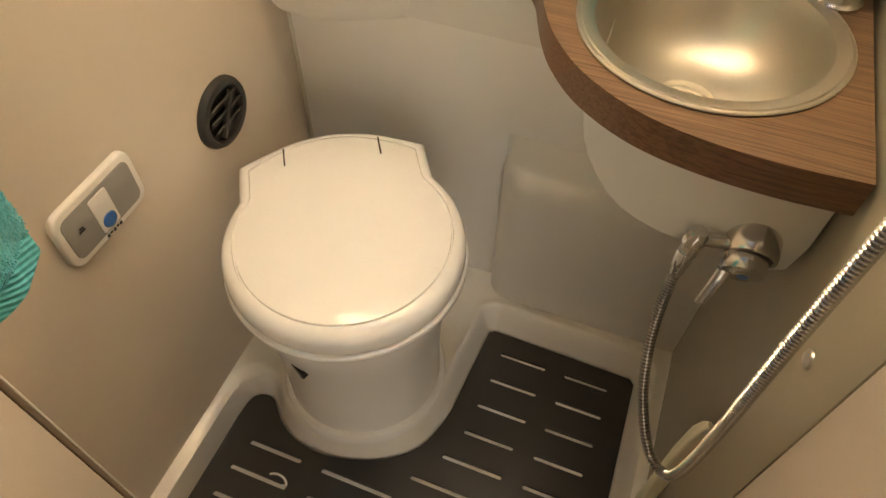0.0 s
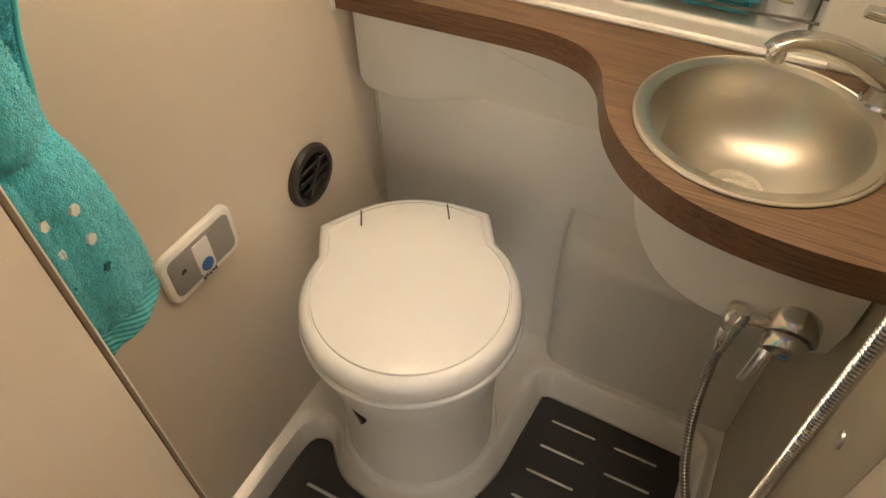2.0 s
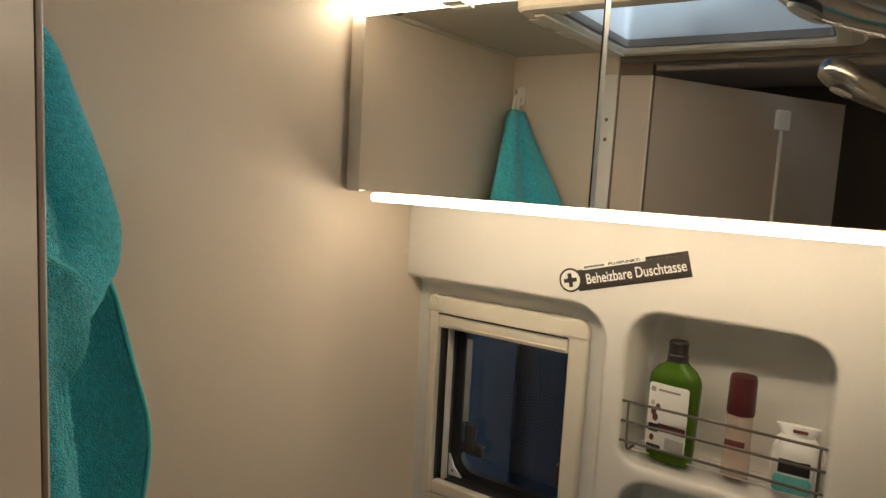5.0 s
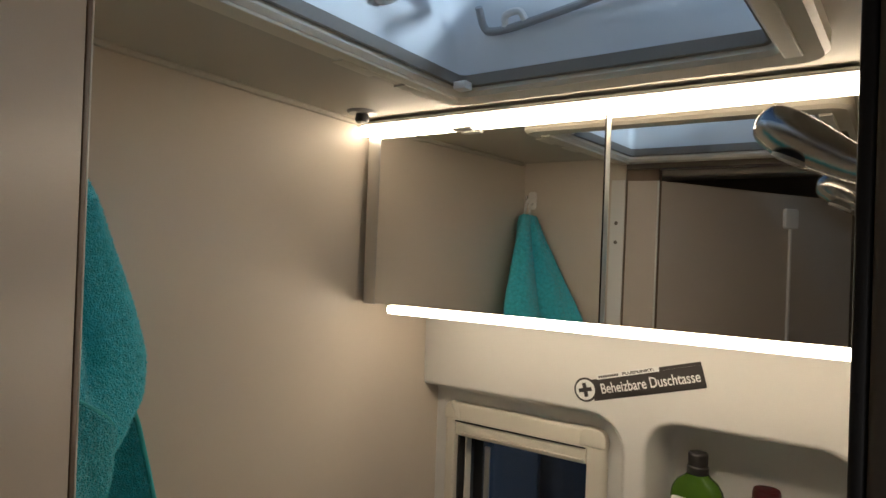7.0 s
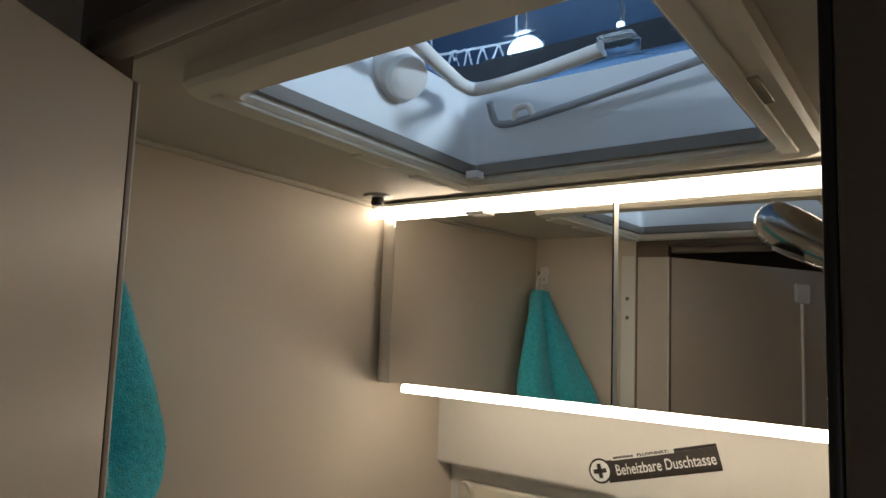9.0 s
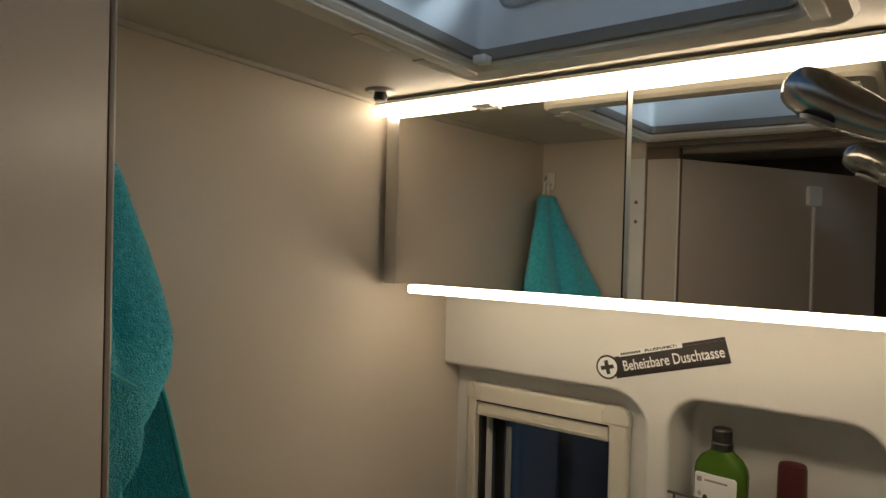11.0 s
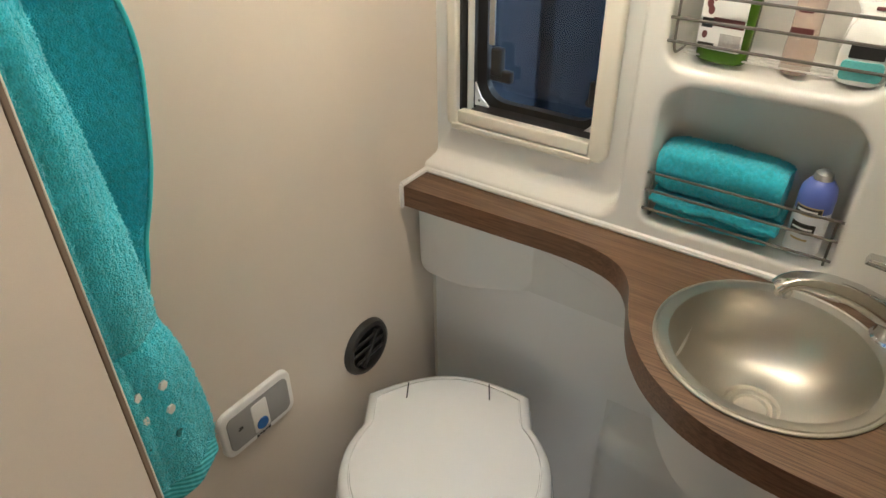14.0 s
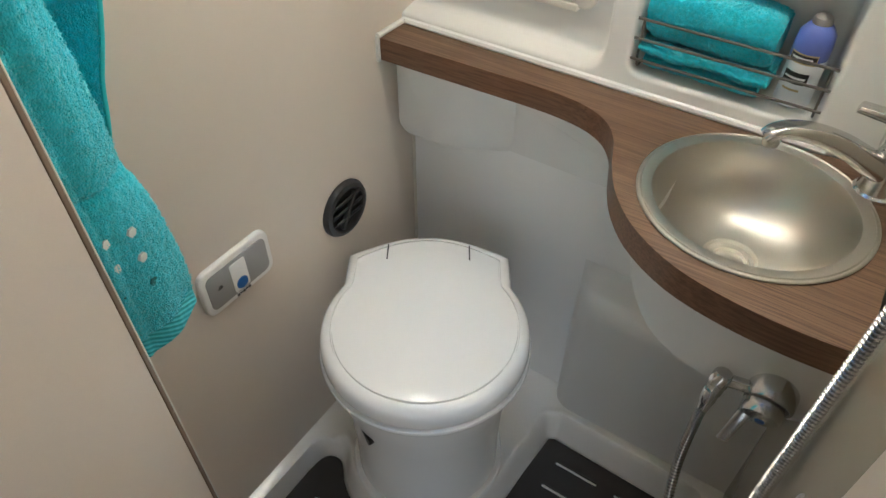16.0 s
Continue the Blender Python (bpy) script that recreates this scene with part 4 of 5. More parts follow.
part("outlet", tube([(-0.024, -0.006, 0.004), (-0.050, -0.011, 0.004)], 0.0085, 14), dull_chrome, mixer, "chrome outlet pipe")
part("elbow", lathe([(0, -0.013), (0.010, -0.013), (0.0125, -0.009), (0.0125, 0.006), (0.0108, 0.008), (0.0108, 0.022), (0, 0.022)], 10, aim((-0.058, -0.013, 0.002), (-0.08, -0.15, -1.0))), dull_chrome, mixer, "chrome hose elbow")

# ---- shower hose and head ----
hose_path = [p for p in spline([(0.695, 0.680, 0.698), (0.694, 0.672, 0.640), (0.697, 0.645, 0.575), (0.711, 0.600, 0.515), (0.737, 0.560, 0.466), (0.762, 0.538, 0.455), (0.770, 0.520, 0.515), (0.768, 0.508, 0.66), (0.768, 0.512, 0.85),
                                (0.770, 0.515, 1.1), (0.775, 0.53, 1.4), (0.778, 0.555, 1.62), (0.775, 0.575, 1.70)], 60)]
length, marks = 0.0, [0.0]
for a, b in zip(hose_path, hose_path[1:]):
    length += (b - a).length
    marks.append(length)
STEP = 0.00120
rib, k = [], 0
for i in range(int(length / STEP)):
    s = i * STEP
    while marks[k + 1] < s:
        k += 1
    rib.append(hose_path[k].lerp(hose_path[k + 1], (s - marks[k]) / max(1e-9, marks[k + 1] - marks[k])))
hose = part("shower_hose", tube(rib, [0.0070 if i % 4 in (0, 1) else 0.0049 for i in range(len(rib))], 12), hose_metal)
tagged(hose, "ribbed chrome shower hose hanging in a loop", "shower hose")
part("coupling_nut", lathe([(0, -0.004), (0.0098, -0.004), (0.0105, 0.0), (0.0105, 0.016), (0.0085, 0.022), (0.0072, 0.034), (0, 0.034)], 20, aim((0.695, 0.681, 0.704), (0.0, -0.12, -1.0))), chrome, hose, "chrome coupling nut")
part("coupling_nut", lathe([(0, -0.034), (0.0072, -0.034), (0.0085, -0.022), (0.0105, -0.016), (0.0105, 0.0), (0, 0.002)], 20, aim((0.775, 0.574, 1.699), (0.0, 0.24, 1.0))), chrome, hose, "chrome coupling nut")
shower = empty("hand_shower", 0.735, 0.59, 1.70)
tagged(shower, "chrome hand shower resting in its wall holder", "shower head")
hp = spline([(-0.116, 0.022, 0.030), (-0.107, 0.021, 0.024), (-0.092, 0.019, 0.014), (-0.070, 0.014, 0.000), (-0.045, 0.006, -0.014), (-0.015, -0.004, -0.026), (0.020, -0.012, -0.036), (0.046, -0.018, -0.042)], 5)
hr = [0.003, 0.008, 0.0115, 0.014, 0.0155, 0.0165, 0.0175, 0.018, 0.0185, 0.019, 0.019, 0.019, 0.0188, 0.0185, 0.018, 0.0172, 0.0165, 0.0158, 0.015, 0.0142, 0.0136] + [0.013 - 0.0001 * i for i in range(15)]
part("handle", tube(hp, hr, 20), hose_metal, shower, "smooth chrome body that tapers to a handle")
part("spray_plate", lathe([(0.0150, -0.0155), (0.0140, -0.0185), (0, -0.0195)], 32, aim((-0.084, 0.017, 0.009), (0.45, 0.0, 1.0)) @ Matrix.Diagonal((1.5, 1, 1, 1))), grey_plastic, shower, "grey spray plate")
part("holder", merge(box(0.052, 0.0765, -0.04, -0.005, -0.045, -0.005, 0.006), tube([(0.05, -0.022, -0.04), (0.044, -0.017, -0.008)], 0.017, 16)), chrome, shower, "chrome wall holder")

# ---- odds on the right wall ----
cap = part("screw_cap", lathe([(0, 0.005), (0.006, 0.0045), (0.0095, 0.0025), (0.0105, 0.0)], 24, aim((0.8115, 0.557, 0.752), (-1, 0, 0))), alu)
tagged(cap, "round chrome screw cap on the shower wall", "screw cap")
guide_cream = grain(material("cream_guide", (0.84, 0.79, 0.62), 0.35), 900, 12, 0.02, 0.04, 0.0003)
stop = part("door_guide", loops([[(x, y, z) for x, y in rounded(0.791 + g, 0.8118, 0.606 + g * 0.6, 0.632 - g * 0.6, 0.005)] for z, g in ((0.02, 0.0), (0.35, 0.0), (0.43, 0.003), (0.455, 0.008), (0.464, 0.014))]), guide_cream)
tagged(stop, "cream plastic door guide standing in the tray corner", "door guide")

# ---- towel ----
def nap(ob, count, length, seed, both=True):
    """Loose terry loops standing on a cloth."""
    me, rng = ob.data, random.Random(seed)
    polys = list(me.polygons)
    sums = list(itertools.accumulate(p.area for p in polys))
    verts, faces = [], []
    for p in rng.choices(polys, cum_weights=sums, k=count):
        c = [me.vertices[i].co for i in p.vertices]
        u, v = rng.random(), rng.random()
        q = c[0].lerp(c[1], u).lerp(c[3].lerp(c[2], u), v) if len(c) == 4 else p.center.copy()
        n = p.normal * (rng.choice((-1, 1)) if both else 1)
        side = n.orthogonal().normalized()
        side.rotate(Matrix.Rotation(rng.uniform(0, 6.28), 3, n))
        other = n.cross(side)
        h, w = length * rng.uniform(0.6, 1.3), 0.0019
        root = q + n * (0.002 if both else 0.0)
        tip = root + n * h + side * rng.uniform(-0.6, 0.6) * h + other * rng.uniform(-0.6, 0.6) * h
        k = len(verts)
        verts += [root + side * w, root - 0.5 * side * w + 0.87 * other * w, root - 0.5 * side * w - 0.87 * other * w, tip]
        faces += [(k, k + 1, k + 3), (k + 1, k + 2, k + 3), (k + 2, k, k + 3)]
    out = bpy.data.meshes.new("terry_nap")
    out.from_pydata([tuple(v) for v in verts], [], faces)
    out.materials.append(terry)
    for p in out.polygons:
        p.use_smooth = True
    po = new("terry_nap", out)
    po.parent = ob
    return tagged(po, "fluffy turquoise terry nap", kind="stuff")



towel = empty("towel", 0, 0, 0)
tagged(towel, "turquoise terry towel hanging folded from a hook in the corner", "towel")
CROSS = [  # height, flap end y, roll end x, roll end y, reach along the stub wall
    (1.712, 0.300, 0.040, 0.318, 0.040), (1.69, 0.315, 0.050, 0.340, 0.050), (1.65, 0.335, 0.060, 0.366, 0.070), (1.58, 0.368, 0.066, 0.389, 0.110), (1.515, 0.385, 0.070, 0.407, 0.146), (1.487, 0.388, 0.080, 0.406, 0.160),
    (1.460, 0.398, 0.112, 0.386, 0.172), (1.435, 0.410, 0.152, 0.346, 0.182), (1.41, 0.419, 0.186, 0.308, 0.196), (1.35, 0.434, 0.194, 0.304, 0.202), (1.27, 0.450, 0.192, 0.312, 0.206), (1.18, 0.440, 0.192, 0.322, 0.208),
    (1.10, 0.420, 0.192, 0.328, 0.208), (1.06, 0.407, 0.190, 0.330, 0.206), (1.02, 0.396, 0.192, 0.338, 0.208), (0.95, 0.37, 0.192, 0.347, 0.210), (0.893, 0.35, 0.190, 0.350, 0.208)]


def towel_section(f, rx, ry, z, xm):
    """One level of the hanging cloth: flap by the wall, back, then the front roll."""
    g = min(1.0, max(0.0, (1.72 - z) / 0.25))
    top = max(0.0, min(1.0, (z - 1.44) / 0.05)) * min(1.0, max(0.0, (1.72 - z) / 0.08))
    low = max(0.0, min(1.0, (1.40 - z) / 0.10))
    front = []
    for k, fold, puff in ((0.16, 0.004, 0.007), (0.36, 0.006, 0.014), (0.54, -0.016, 0.016), (0.66, 0.000, 0.013), (0.86, 0.010, 0.007)):
        x, y = xm + (rx - xm) * k, 0.269 + (ry - 0.269) * k
        front.append((x + 0.85 * (fold * top + puff * low), y + 0.45 * fold * top, z))
    return spline([(0.022 + 0.04 * g, f, z), (0.014 + 0.012 * g, 0.5 * f + 0.14, z), (0.014 + 0.012 * g, 0.285, z), (0.4 * xm, 0.268, z), (0.75 * xm, 0.264, z), (xm, 0.269, z)] + front
                  + [(rx, ry, z), (rx - 0.018 * g - 0.003, ry + 0.002, z), (rx - 0.026 * g - 0.006, ry - 0.02 * g, z)], 7)


def front_x(y, z):
    """How far the front roll stands out at a height below the fold."""
    lo = min(range(len(levels)), key=lambda i: abs(heights[i].x - z))
    row = [q for q in towel_section(levels[lo].x, levels[lo].y, levels[lo].z, z, heights[lo].y) if q.x > 0.15]
    return max(q.x for q in row if abs(q.y - y) < 0.008)


bm = bmesh.new()
levels = spline([(c[1], c[2], c[3]) for c in CROSS], 10)
heights = spline([(c[0], c[4], 0) for c in CROSS], 10)
grid = []
for lv, hv in zip(levels, heights):
    row = []
    seam = 0.0030 * (math.exp(-((hv.x - 1.062) / 0.004) ** 2) + math.exp(-((hv.x - 1.300) / 0.004) ** 2))
    for q in towel_section(lv.x, lv.y, lv.z, hv.x, hv.y):
        w = 0.004 * noise.noise((q.x * 22, q.y * 22, q.z * 9)) + 0.0012 * noise.noise((q.x * 260, q.y * 260, q.z * 260)) - (seam if q.x > 0.15 else 0.0)
        row.append(bm.verts.new((q.x + w, q.y + 0.7 * w, q.z)))
    grid.append(row)
for a, b in zip(grid, grid[1:]):
    for i in range(len(a) - 1):
        bm.faces.new((a[i], a[i + 1], b[i + 1], b[i]))
cloth = part("cloth", bm, terry, towel)
nap(cloth, 80000, 0.0024, 3)
sol = cloth.modifiers.new("thick", "SOLIDIFY")
sol.thickness, sol.offset = 0.006, 0
sub = cloth.modifiers.new("fine", "SUBSURF")
sub.levels = sub.render_levels = 1
bm = bmesh.new()
grid = []
for k in range(10):
    z = 0.8945 - 0.003 * k
    grid.append([bm.verts.new((q.x + 0.0007 * (k % 2), q.y, q.z)) for q in towel_section(0.35, 0.190, 0.350, z, 0.208)])
for a, b in zip(grid, grid[1:]):
    for i in range(len(a) - 1):
        bm.faces.new((a[i], a[i + 1], b[i + 1], b[i]))
band = part("border", bm, terry_band, towel, "flat ribbed turquoise border")
sol = band.modifiers.new("thick", "SOLIDIFY")
sol.thickness, sol.offset = 0.004, 0
hem = []
for lv, hv in zip(levels, heights):
    q = towel_section(lv.x, lv.y, lv.z, hv.x, hv.y)[0]
    w = 0.004 * noise.noise((q.x * 22, q.y * 22, q.z * 9))
    hem.append((q.x + w + 0.001, q.y + 0.7 * w + 0.001, q.z))
hem_cloth = grain(material("turquoise_hem", (0.07, 0.52, 0.56), 0.9), 500, 30, 0.12, 0.4, 0.001)
part("hem", tube(hem, 0.003, 8), hem_cloth, towel, "pale stitched hem")

# corner of the cloth turned over at the fold
P = [Vector((0.178, 0.326, 1.424)), Vector((0.205, 0.279, 1.350)), Vector((0.208, 0.280, 1.490)), Vector((0.164, 0.334, 1.446))]
corner = bmesh.new()
grid2 = []
for i in range(25):
    u = i / 24
    row = []
    for j in range(19):
        v = j / 18
        q = (P[3].lerp(P[2], v)).lerp(P[0].lerp(P[1], v), u)
        w = 0.002 * noise.noise((q.x * 40, q.y * 40, q.z * 25)) + 0.010 * math.sin(math.pi * v) * (1 - u) + 0.004 * u * math.sin(2 * math.pi * v)
        row.append(corner.verts.new((q.x + w, q.y + 0.5 * w, q.z)))
    grid2.append(row)
for a, b in zip(grid2, grid2[1:]):
    for i in range(len(a) - 1):
        corner.faces.new((a[i], a[i + 1], b[i + 1], b[i]))
edges = [[tuple(v.co) for v in grid2[-1]], [tuple(v.co) for v in grid2[0]]]
fold = part("turned_corner", corner, terry, towel, "turned-over towel corner")
nap(fold, 5000, 0.0014, 5)
sol = fold.modifiers.new("thick", "SOLIDIFY")
sol.thickness, sol.offset = 0.005, 0
for edge in edges:
    part("hem", tube(edge, 0.0028, 8), hem_cloth, towel, "pale stitched hem")

dot_dark = grain(material("dark_teal_dot", (0.004, 0.11, 0.12), 0.8), 500, 20, 0.1, 0.1, 0.0005)
for y, z, m in ((0.305, 1.013, white_plastic), (0.281, 1.017, white_plastic), (0.305, 0.983, white_plastic), (0.280, 0.988, white_plastic), (0.305, 0.952, dot_dark), (0.278, 0.957, dot_dark)):
    part("dot", lathe([(0, 0.0006), (0.0050, 0.0005), (0.0054, -0.005)], 6, aim((front_x(y, z) + 0.0025, y, z), (1, 0.3, 0))), m, towel)
part("loop", tube(spline([(0.032, 0.280, 1.69), (0.030, 0.276, 1.735), (0.025, 0.274, 1.750), (0.020, 0.276, 1.735), (0.020, 0.284, 1.69)], 6), 0.003, 8), white_plastic, towel, "white hanging loop")
hook = empty("towel_hook", 0.022, 0.246, 1.75)
tagged(hook, "small white towel hook on the stub wall", "hook")
part("plate", rr_solid(-0.010, 0.010, -0.02, 0.02, 0.006, 0.0002, 0.004, 0.0015), white_plastic, hook)
part("prong", tube(spline([(0, 0.003, -0.008), (0, 0.014, -0.010), (0, 0.026, -0.004), (0, 0.03, 0.008)], 5), 0.0035, 10), chrome, hook, "chrome prong")

# ---- bottles in the upper niche ----
NZ = 1.160


def bottle_ring(w, d, z, p=2.6, n=40):
    out = []
    for i in range(n):
        a = 2 * math.pi * i / n
        c, s = math.cos(a), math.sin(a)
        out.append((w * abs(c) ** (2 / p) * (1 if c > 0 else -1), d * abs(s) ** (2 / p) * (1 if s > 0 else -1), z))
    return out


green = glass_material("green_bottle", (0.085, 0.185, 0.02), 0.12, 1.3)
green.node_tree.nodes["Principled BSDF"].inputs["Transmission Weight"].default_value = 0.35
label_white = grain(material("label_paper", (0.80, 0.80, 0.78), 0.5), 700, 20, 0.03, 0.03, 0.0002)
shampoo = empty("shampoo_bottle", 0.470, 1.030, NZ, -6)
tagged(shampoo, "green shampoo bottle with black cap and white label", "bottle", group="bottles")
part("bottle", loops([bottle_ring(w, d, z) for w, d, z in ((0.030, 0.017, 0.0), (0.033, 0.020, 0.003), (0.034, 0.021, 0.02), (0.036, 0.022, 0.08), (0.037, 0.022, 0.118), (0.035, 0.021, 0.128), (0.028, 0.018, 0.139), (0.018, 0.015, 0.146), (0.0145, 0.0145, 0.150))]), green, shampoo)
part("cap", lathe([(0.0140, 0.1505), (0.0150, 0.151), (0.0150, 0.160), (0.0135, 0.162), (0.0138, 0.178), (0.012, 0.1805), (0, 0.181)], 32), black_plastic, shampoo, "black flip cap")
lab = part("label", rr_solid(-0.029, 0.029, 0.018, 0.118, 0.004, -0.0212, -0.0222, 0.0003), label_white, shampoo, "white label with a flower print")
brown = grain(material("brown_print", (0.12, 0.03, 0.03), 0.5), 400, 20, 0.1, 0.05, 0.0003)
grey_print = grain(material("grey_print", (0.45, 0.44, 0.42), 0.6), 300, 20, 0.2, 0.05, 0.0003)
for x0, x1, z0, z1, m in ((-0.026, -0.019, 0.105, 0.112, grey_plastic), (-0.015, 0.017, 0.107, 0.110, grey_plastic), (-0.012, 0.028, 0.048, 0.059, brown), (-0.026, -0.012, 0.045, 0.057, black_plastic), (0.0, 0.027, 0.022, 0.040, grey_print), (-0.027, -0.006, 0.021, 0.026, black_plastic)):
    part("print_bar", box(x0, x1, -0.0227, -0.0223, z0, z1), m, lab)
for x, z, r in ((-0.020, 0.075, 0.006), (-0.014, 0.083, 0.005), (-0.022, 0.088, 0.004), (-0.017, 0.067, 0.006), (-0.020, 0.036, 0.005)):
    part("flower_print", lathe([(0, 0.0003), (r, 0.0003), (r, 0)], 12, aim((x, -0.0223, z), (0, -1, 0)) @ Matrix.Diagonal((0.7, 1, 1, 1))), brown if r > 0.0045 else grey_print, lab)

pink = glass_material("clear_pink_bottle", (0.92, 0.76, 0.68), 0.12, 1.3)
pink.node_tree.nodes["Principled BSDF"].inputs["Transmission Weight"].default_value = 0.75
spray = empty("deodorant_bottle", 0.560, 1.035, NZ)
tagged(spray, "slim clear rose bottle with a dark red cap", "bottle", group="bottles")
part("bottle", lathe([(0, 0.0), (0.017, 0.0), (0.019, 0.003), (0.0185, 0.03), (0.0165, 0.055), (0.017, 0.085), (0.0175, 0.096), (0, 0.097)], 32), pink, spray)
part("cap", lathe([(0.0182, 0.093), (0.0186, 0.095), (0.0180, 0.142), (0.0165, 0.147), (0, 0.149)], 32), grain(material("dark_red_cap", (0.065, 0.008, 0.010), 0.38), 500, 20, 0.08, 0.04, 0.0003), spray, "dark red cap")
part("swirl_print", box(-0.014, 0.012, -0.0182, -0.0172, 0.050, 0.058, 0.0004), brown, spray)
part("print_bar", box(-0.010, 0.006, -0.0186, -0.0176, 0.076, 0.080, 0.0003), brown, spray)

pack = empty("wipes_pack", 0.633, 1.035, NZ, 4)
tagged(pack, "soft white pouch with a tied top and turquoise print", "pouch", group="bottles")
rows = []
for w, d, z in ((0.024, 0.016, 0.0), (0.029, 0.022, 0.006), (0.030, 0.023, 0.03), (0.029, 0.021, 0.06), (0.026, 0.017, 0.073), (0.020, 0.010, 0.080), (0.022, 0.009, 0.086), (0.027, 0.005, 0.094)):
    rows.append([(x * (1 + 0.05 * noise.noise((x * 90, y * 90, z * 60))), y * (1 + 0.12 * noise.noise((x * 80 + 5, y * 90, z * 70))), zz) for x, y, zz in bottle_ring(w, d, z, 2.3)])
part("pouch", loops(rows), label_white, pack)
part("print_field", rr_solid(-0.019, 0.019, 0.034, 0.052, 0.002, -0.0195, -0.0238, 0.0005), black_plastic, pack, "black print field")
teal_print = grain(material("teal_print", (0.12, 0.45, 0.47), 0.5), 300, 20, 0.15, 0.05, 0.0003)
part("print_field", rr_solid(-0.024, 0.022, 0.008, 0.031, 0.006, -0.0195, -0.0242, 0.0005), teal_print, pack, "turquoise print field")
part("tab", box(-0.006, 0.012, -0.012, -0.009, 0.087, 0.091, 0.0008), brown, pack)
part("cord", tube(spline([(0.018, -0.012, 0.079), (0.030, -0.018, 0.074), (0.034, -0.022, 0.060), (0.024, -0.026, 0.045), (0.022, -0.027, 0.030)], 6), 0.0012, 6), white_plastic, pack, "white cord")
part("cord", tube(spline([(-0.018, -0.012, 0.079), (-0.026, -0.02, 0.068), (-0.030, -0.024, 0.045)], 6), 0.0012, 6), white_plastic, pack, "white cord")

# ---- lower niche: folded towels and spray can ----
LZ = 0.921


def folded(x0, x1, y0, y1, z0, z1, seed, sag=0.0):
    """A folded stack of cloth seen from its rounded fold."""
    bm = bmesh.new()
    n, rows = 44, []
    for k in range(64):
        t = k / 63
        x = x0 + (x1 - x0) * t
        ring = []
        for i in range(n):
            a = 2 * math.pi * i / n
            c, s = math.cos(a), math.sin(a)
            h = 1.0 - 0.25 * abs(2 * t - 1) ** 8
            y = (y0 + y1) / 2 + (y1 - y0) / 2 * abs(c) ** 0.6 * (1 if c > 0 else -1)
            z = (z0 + z1) / 2 + (z1 - z0) / 2 * h * abs(s) ** 0.7 * (1 if s > 0 else -1)
            w = 0.0035 * noise.noise((x * 30 + seed, y * 30, z * 45)) + 0.0011 * noise.noise((x * 300, y * 300, z * 300 + seed))
            ring.append((x + 0.5 * w, y + w, z + w - sag * t))
        rows.append(ring)
    return loops(rows, bm=bm)


for seed, (x0, x1, y0, y1, z0, z1, sag, txt) in enumerate(((0.428, 0.590, 0.998, 1.074, 0.922, 0.942, 0.003, "bottom"), (0.420, 0.600, 0.991, 1.074, 0.943, 0.962, 0.004, "middle"), (0.420, 0.594, 0.997, 1.072, 0.964, 1.036, 0.005, "top"))):
    f = part("folded_towel", folded(x0, x1, y0, y1, z0, z1, seed * 7.3, sag), terry)
    nap(f, 8000, 0.0022, seed, False)
    tagged(f, ("thick folded turquoise bath towel on top of the pile" if txt == "top" else "thin folded turquoise hand towel in the pile"), "towel", group="folded towels")

can = empty("spray_can", 0.632, 1.028, LZ)
tagged(can, "white spray can with blue shoulder and nozzle cap", "spray can")
can_white = grain(material("can_white", (0.74, 0.76, 0.80), 0.3), 700, 20, 0.02, 0.03, 0.0002)
can_blue = grain(material("can_blue", (0.10, 0.14, 0.45), 0.3), 700, 20, 0.04, 0.03, 0.0002)
part("body", lathe([(0, 0.0), (0.022, 0.0), (0.0235, 0.002), (0.0235, 0.066)], 40), can_white, can)
part("shoulder", lathe([(0.0235, 0.066), (0.0235, 0.085), (0.022, 0.098), (0.016, 0.107), (0.012, 0.110)], 40), can_blue, can, "blue can shoulder")
part("cap", lathe([(0.0118, 0.108), (0.0125, 0.112), (0.011, 0.118), (0.006, 0.122), (0, 0.1225)], 32), alu, can, "silver spray cap")


def wrap_label(r, a0, a1, z0, z1, n=14):
    bm = bmesh.new()
    rows = [[bm.verts.new((r * math.cos(radians(a0 + (a1 - a0) * i / n)), r * math.sin(radians(a0 + (a1 - a0) * i / n)), z)) for i in range(n + 1)] for z in (z0, z1)]
    for i in range(n):
        bm.faces.new((rows[0][i], rows[0][i + 1], rows[1][i + 1], rows[1][i]))
    return bm


gold = grain(material("gold_print", (0.45, 0.36, 0.20), 0.4), 400, 20, 0.05, 0.03, 0.0002)
part("label", wrap_label(0.0239, -145, -55, 0.062, 0.076), gold, can)
part("label", wrap_label(0.0242, -142, -58, 0.064, 0.074), black_plastic, can, "black label")
part("label", wrap_label(0.0239, -142, -62, 0.034, 0.050), black_plastic, can, "black label")
for z in (0.068, 0.041):
    part("print_bar", wrap_label(0.0245, -135, -70, z, z + 0.003), label_white, can)
part("print_bar", wrap_label(0.0239, -130, -75, 0.024, 0.027), gold, can)

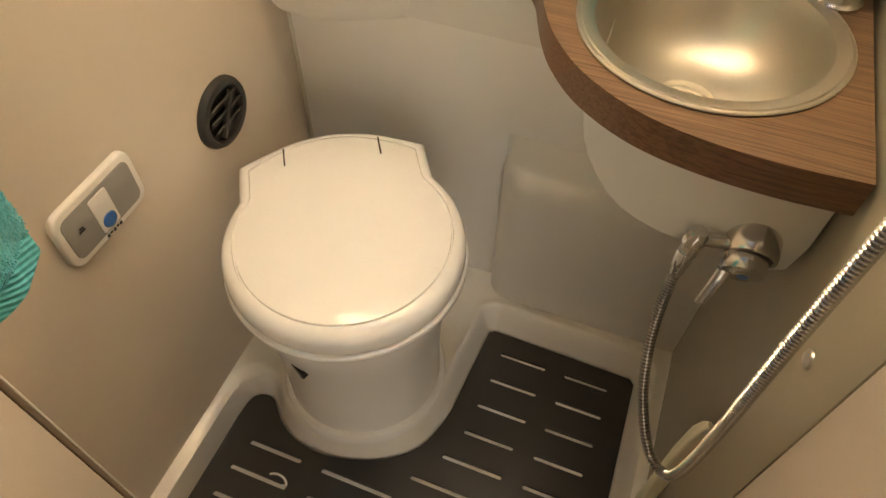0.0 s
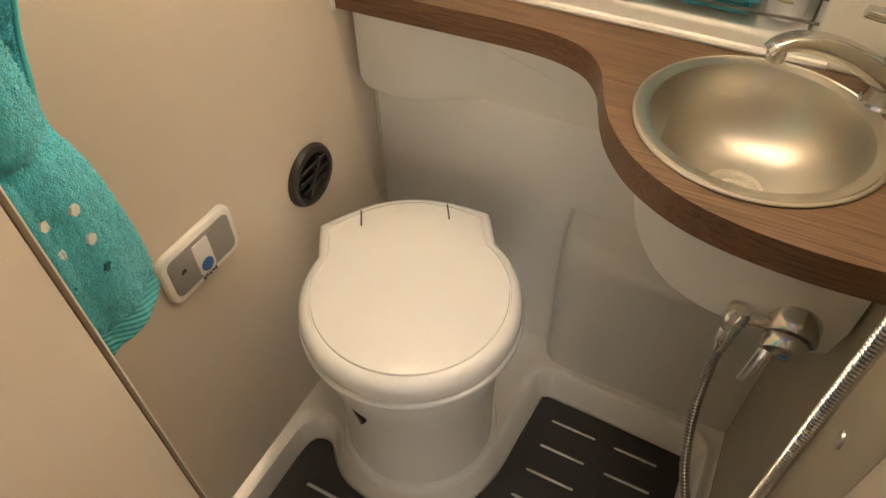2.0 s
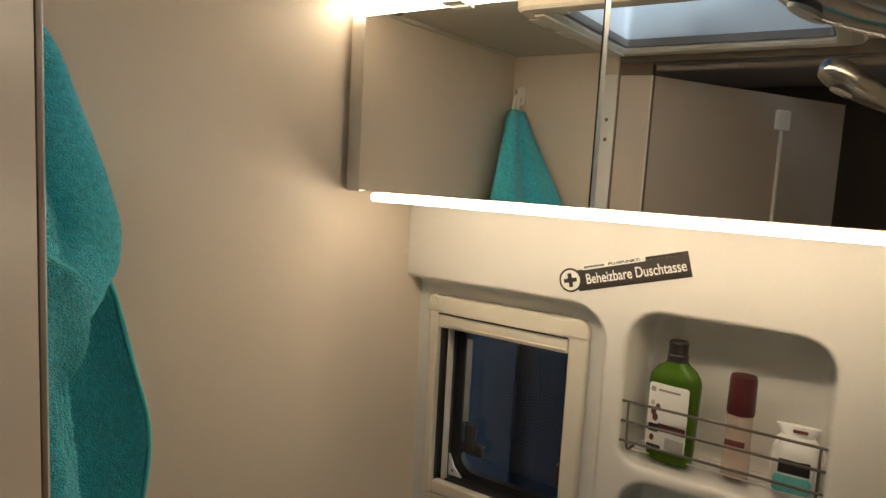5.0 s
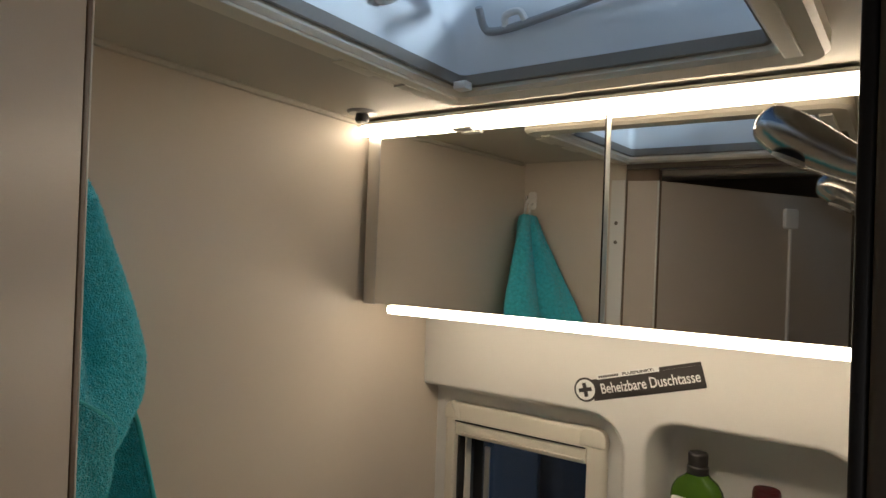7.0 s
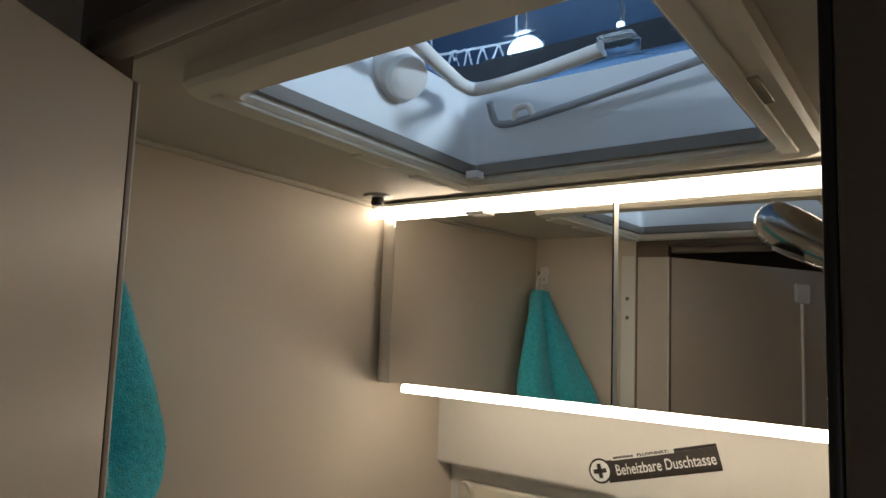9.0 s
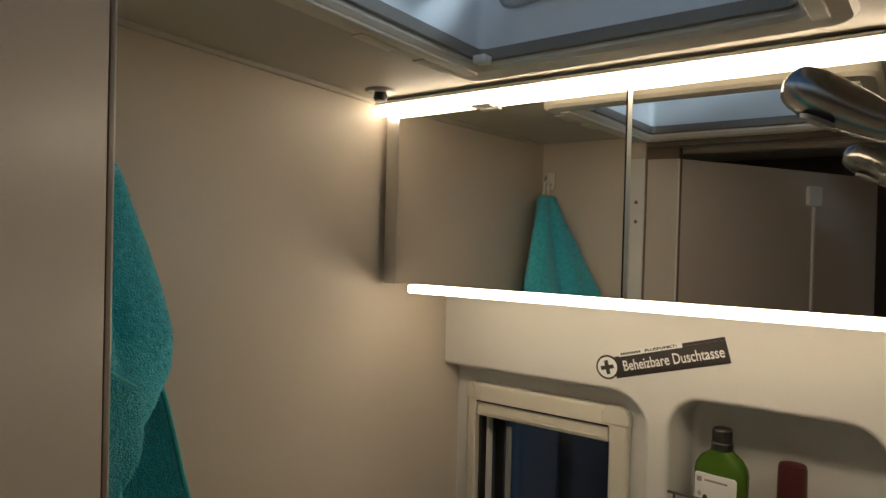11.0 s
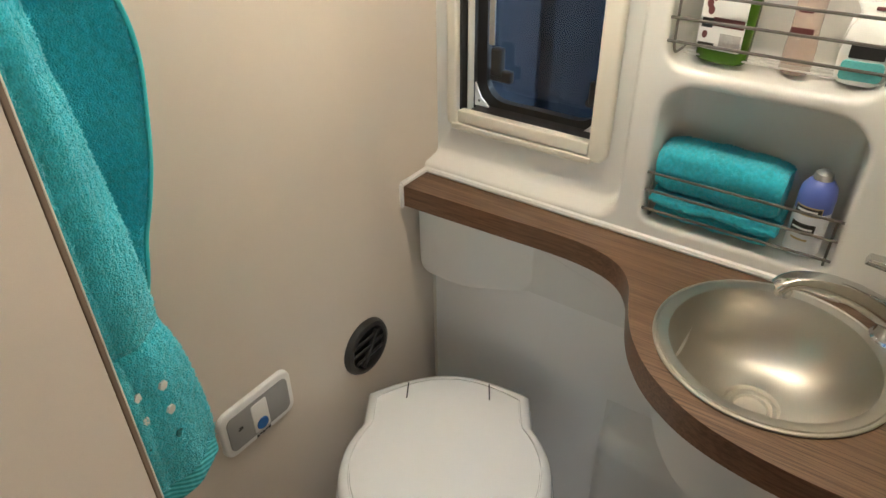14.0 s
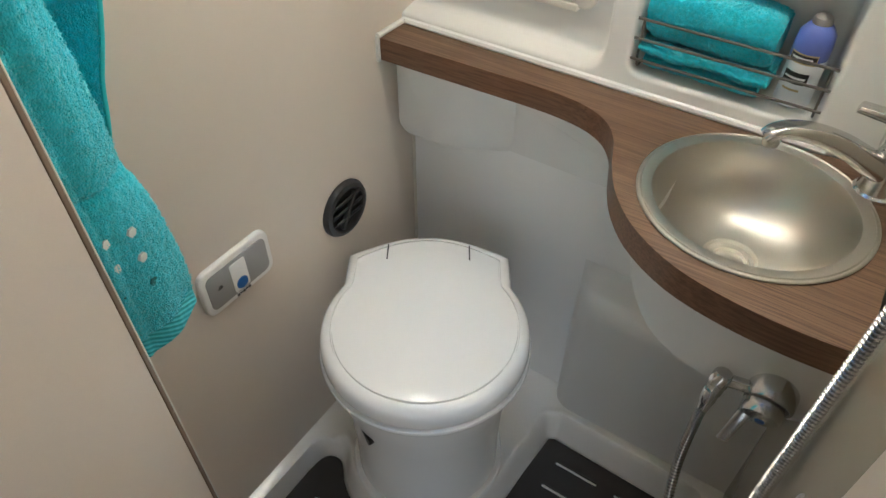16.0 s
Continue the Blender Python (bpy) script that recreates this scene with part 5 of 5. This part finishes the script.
# ---- sticker ----
sticker = empty("sticker", 0.392, FACE - 0.0004, 1.433)
tilt = Matrix.Translation((0.392, FACE - 0.0006, 1.434)) @ Matrix.Rotation(radians(-15), 4, "Y")
sticker.matrix_basis = tilt
tagged(sticker, "black promotional sticker with white lettering and plus sign", "sticker")
ink = grain(material("sticker_ink", (0.035, 0.028, 0.025), 0.5), 500, 20, 0.05, 0.03, 0.0002)
paper = label_white
part("base", rr_solid(-0.072, 0.096, -0.0185, 0.0135, 0.001, 0.0003, -0.0004, 0.0001), ink, sticker)
part("base_tab", rr_solid(0.036, 0.096, 0.0136, 0.018, 0.001, 0.0003, -0.0004, 0.0001), ink, sticker)
part("title_strip", rr_solid(-0.061, 0.036, 0.0122, 0.0195, 0.001, -0.0005, -0.0008, 0.0001), paper, sticker, "white title strip")
for k in range(9):
    part("print_bar", box(-0.0575 + 0.0036 * k, -0.0550 + 0.0036 * k, -0.0012, -0.0009, 0.0142, 0.0176), ink, sticker)
part("badge", lathe([(0, 0.0004), (0.0185, 0.0004), (0.0185, 0)], 32, aim((-0.083, -0.0002, 0.0), (0, -1, 0))), ink, sticker, "round badge")
part("badge_ring", lathe([(0, 0.0004), (0.0155, 0.0004), (0.0155, 0)], 32, aim((-0.083, -0.0007, 0.0), (0, -1, 0))), paper, sticker)
part("plus_sign", merge(box(-0.0935, -0.0725, -0.0016, -0.0012, -0.003, 0.003), box(-0.086, -0.080, -0.0018, -0.0013, -0.0105, 0.0105)), ink, sticker)


def lettering(text, size, width, x, z, mat, thick):
    txt = bpy.data.curves.new("lettering", "FONT")
    txt.body, txt.size, txt.align_x, txt.align_y, txt.offset = text, size, "CENTER", "CENTER", thick
    tmp = new("lettering_curve", txt)
    me = bpy.data.meshes.new_from_object(tmp.evaluated_get(bpy.context.evaluated_depsgraph_get()))
    bpy.data.objects.remove(tmp)
    me.materials.clear()
    me.materials.append(mat)
    w = max(v.co.x for v in me.vertices) - min(v.co.x for v in me.vertices)
    let = new("lettering", me)
    let.matrix_basis = Matrix.Translation((x, -0.0012, z)) @ Matrix.Rotation(radians(90), 4, "X") @ Matrix.Diagonal((width / w, 1, 1, 1))
    let.parent = sticker
    return let


tagged(lettering("Beheizbare Duschtasse", 0.0215, 0.148, 0.0165, -0.0025, paper, 0.00025), "white lettering")
tagged(lettering("PLUSPUNKT:", 0.0056, 0.048, 0.0045, 0.0158, ink, 0.0002), "small dark lettering")
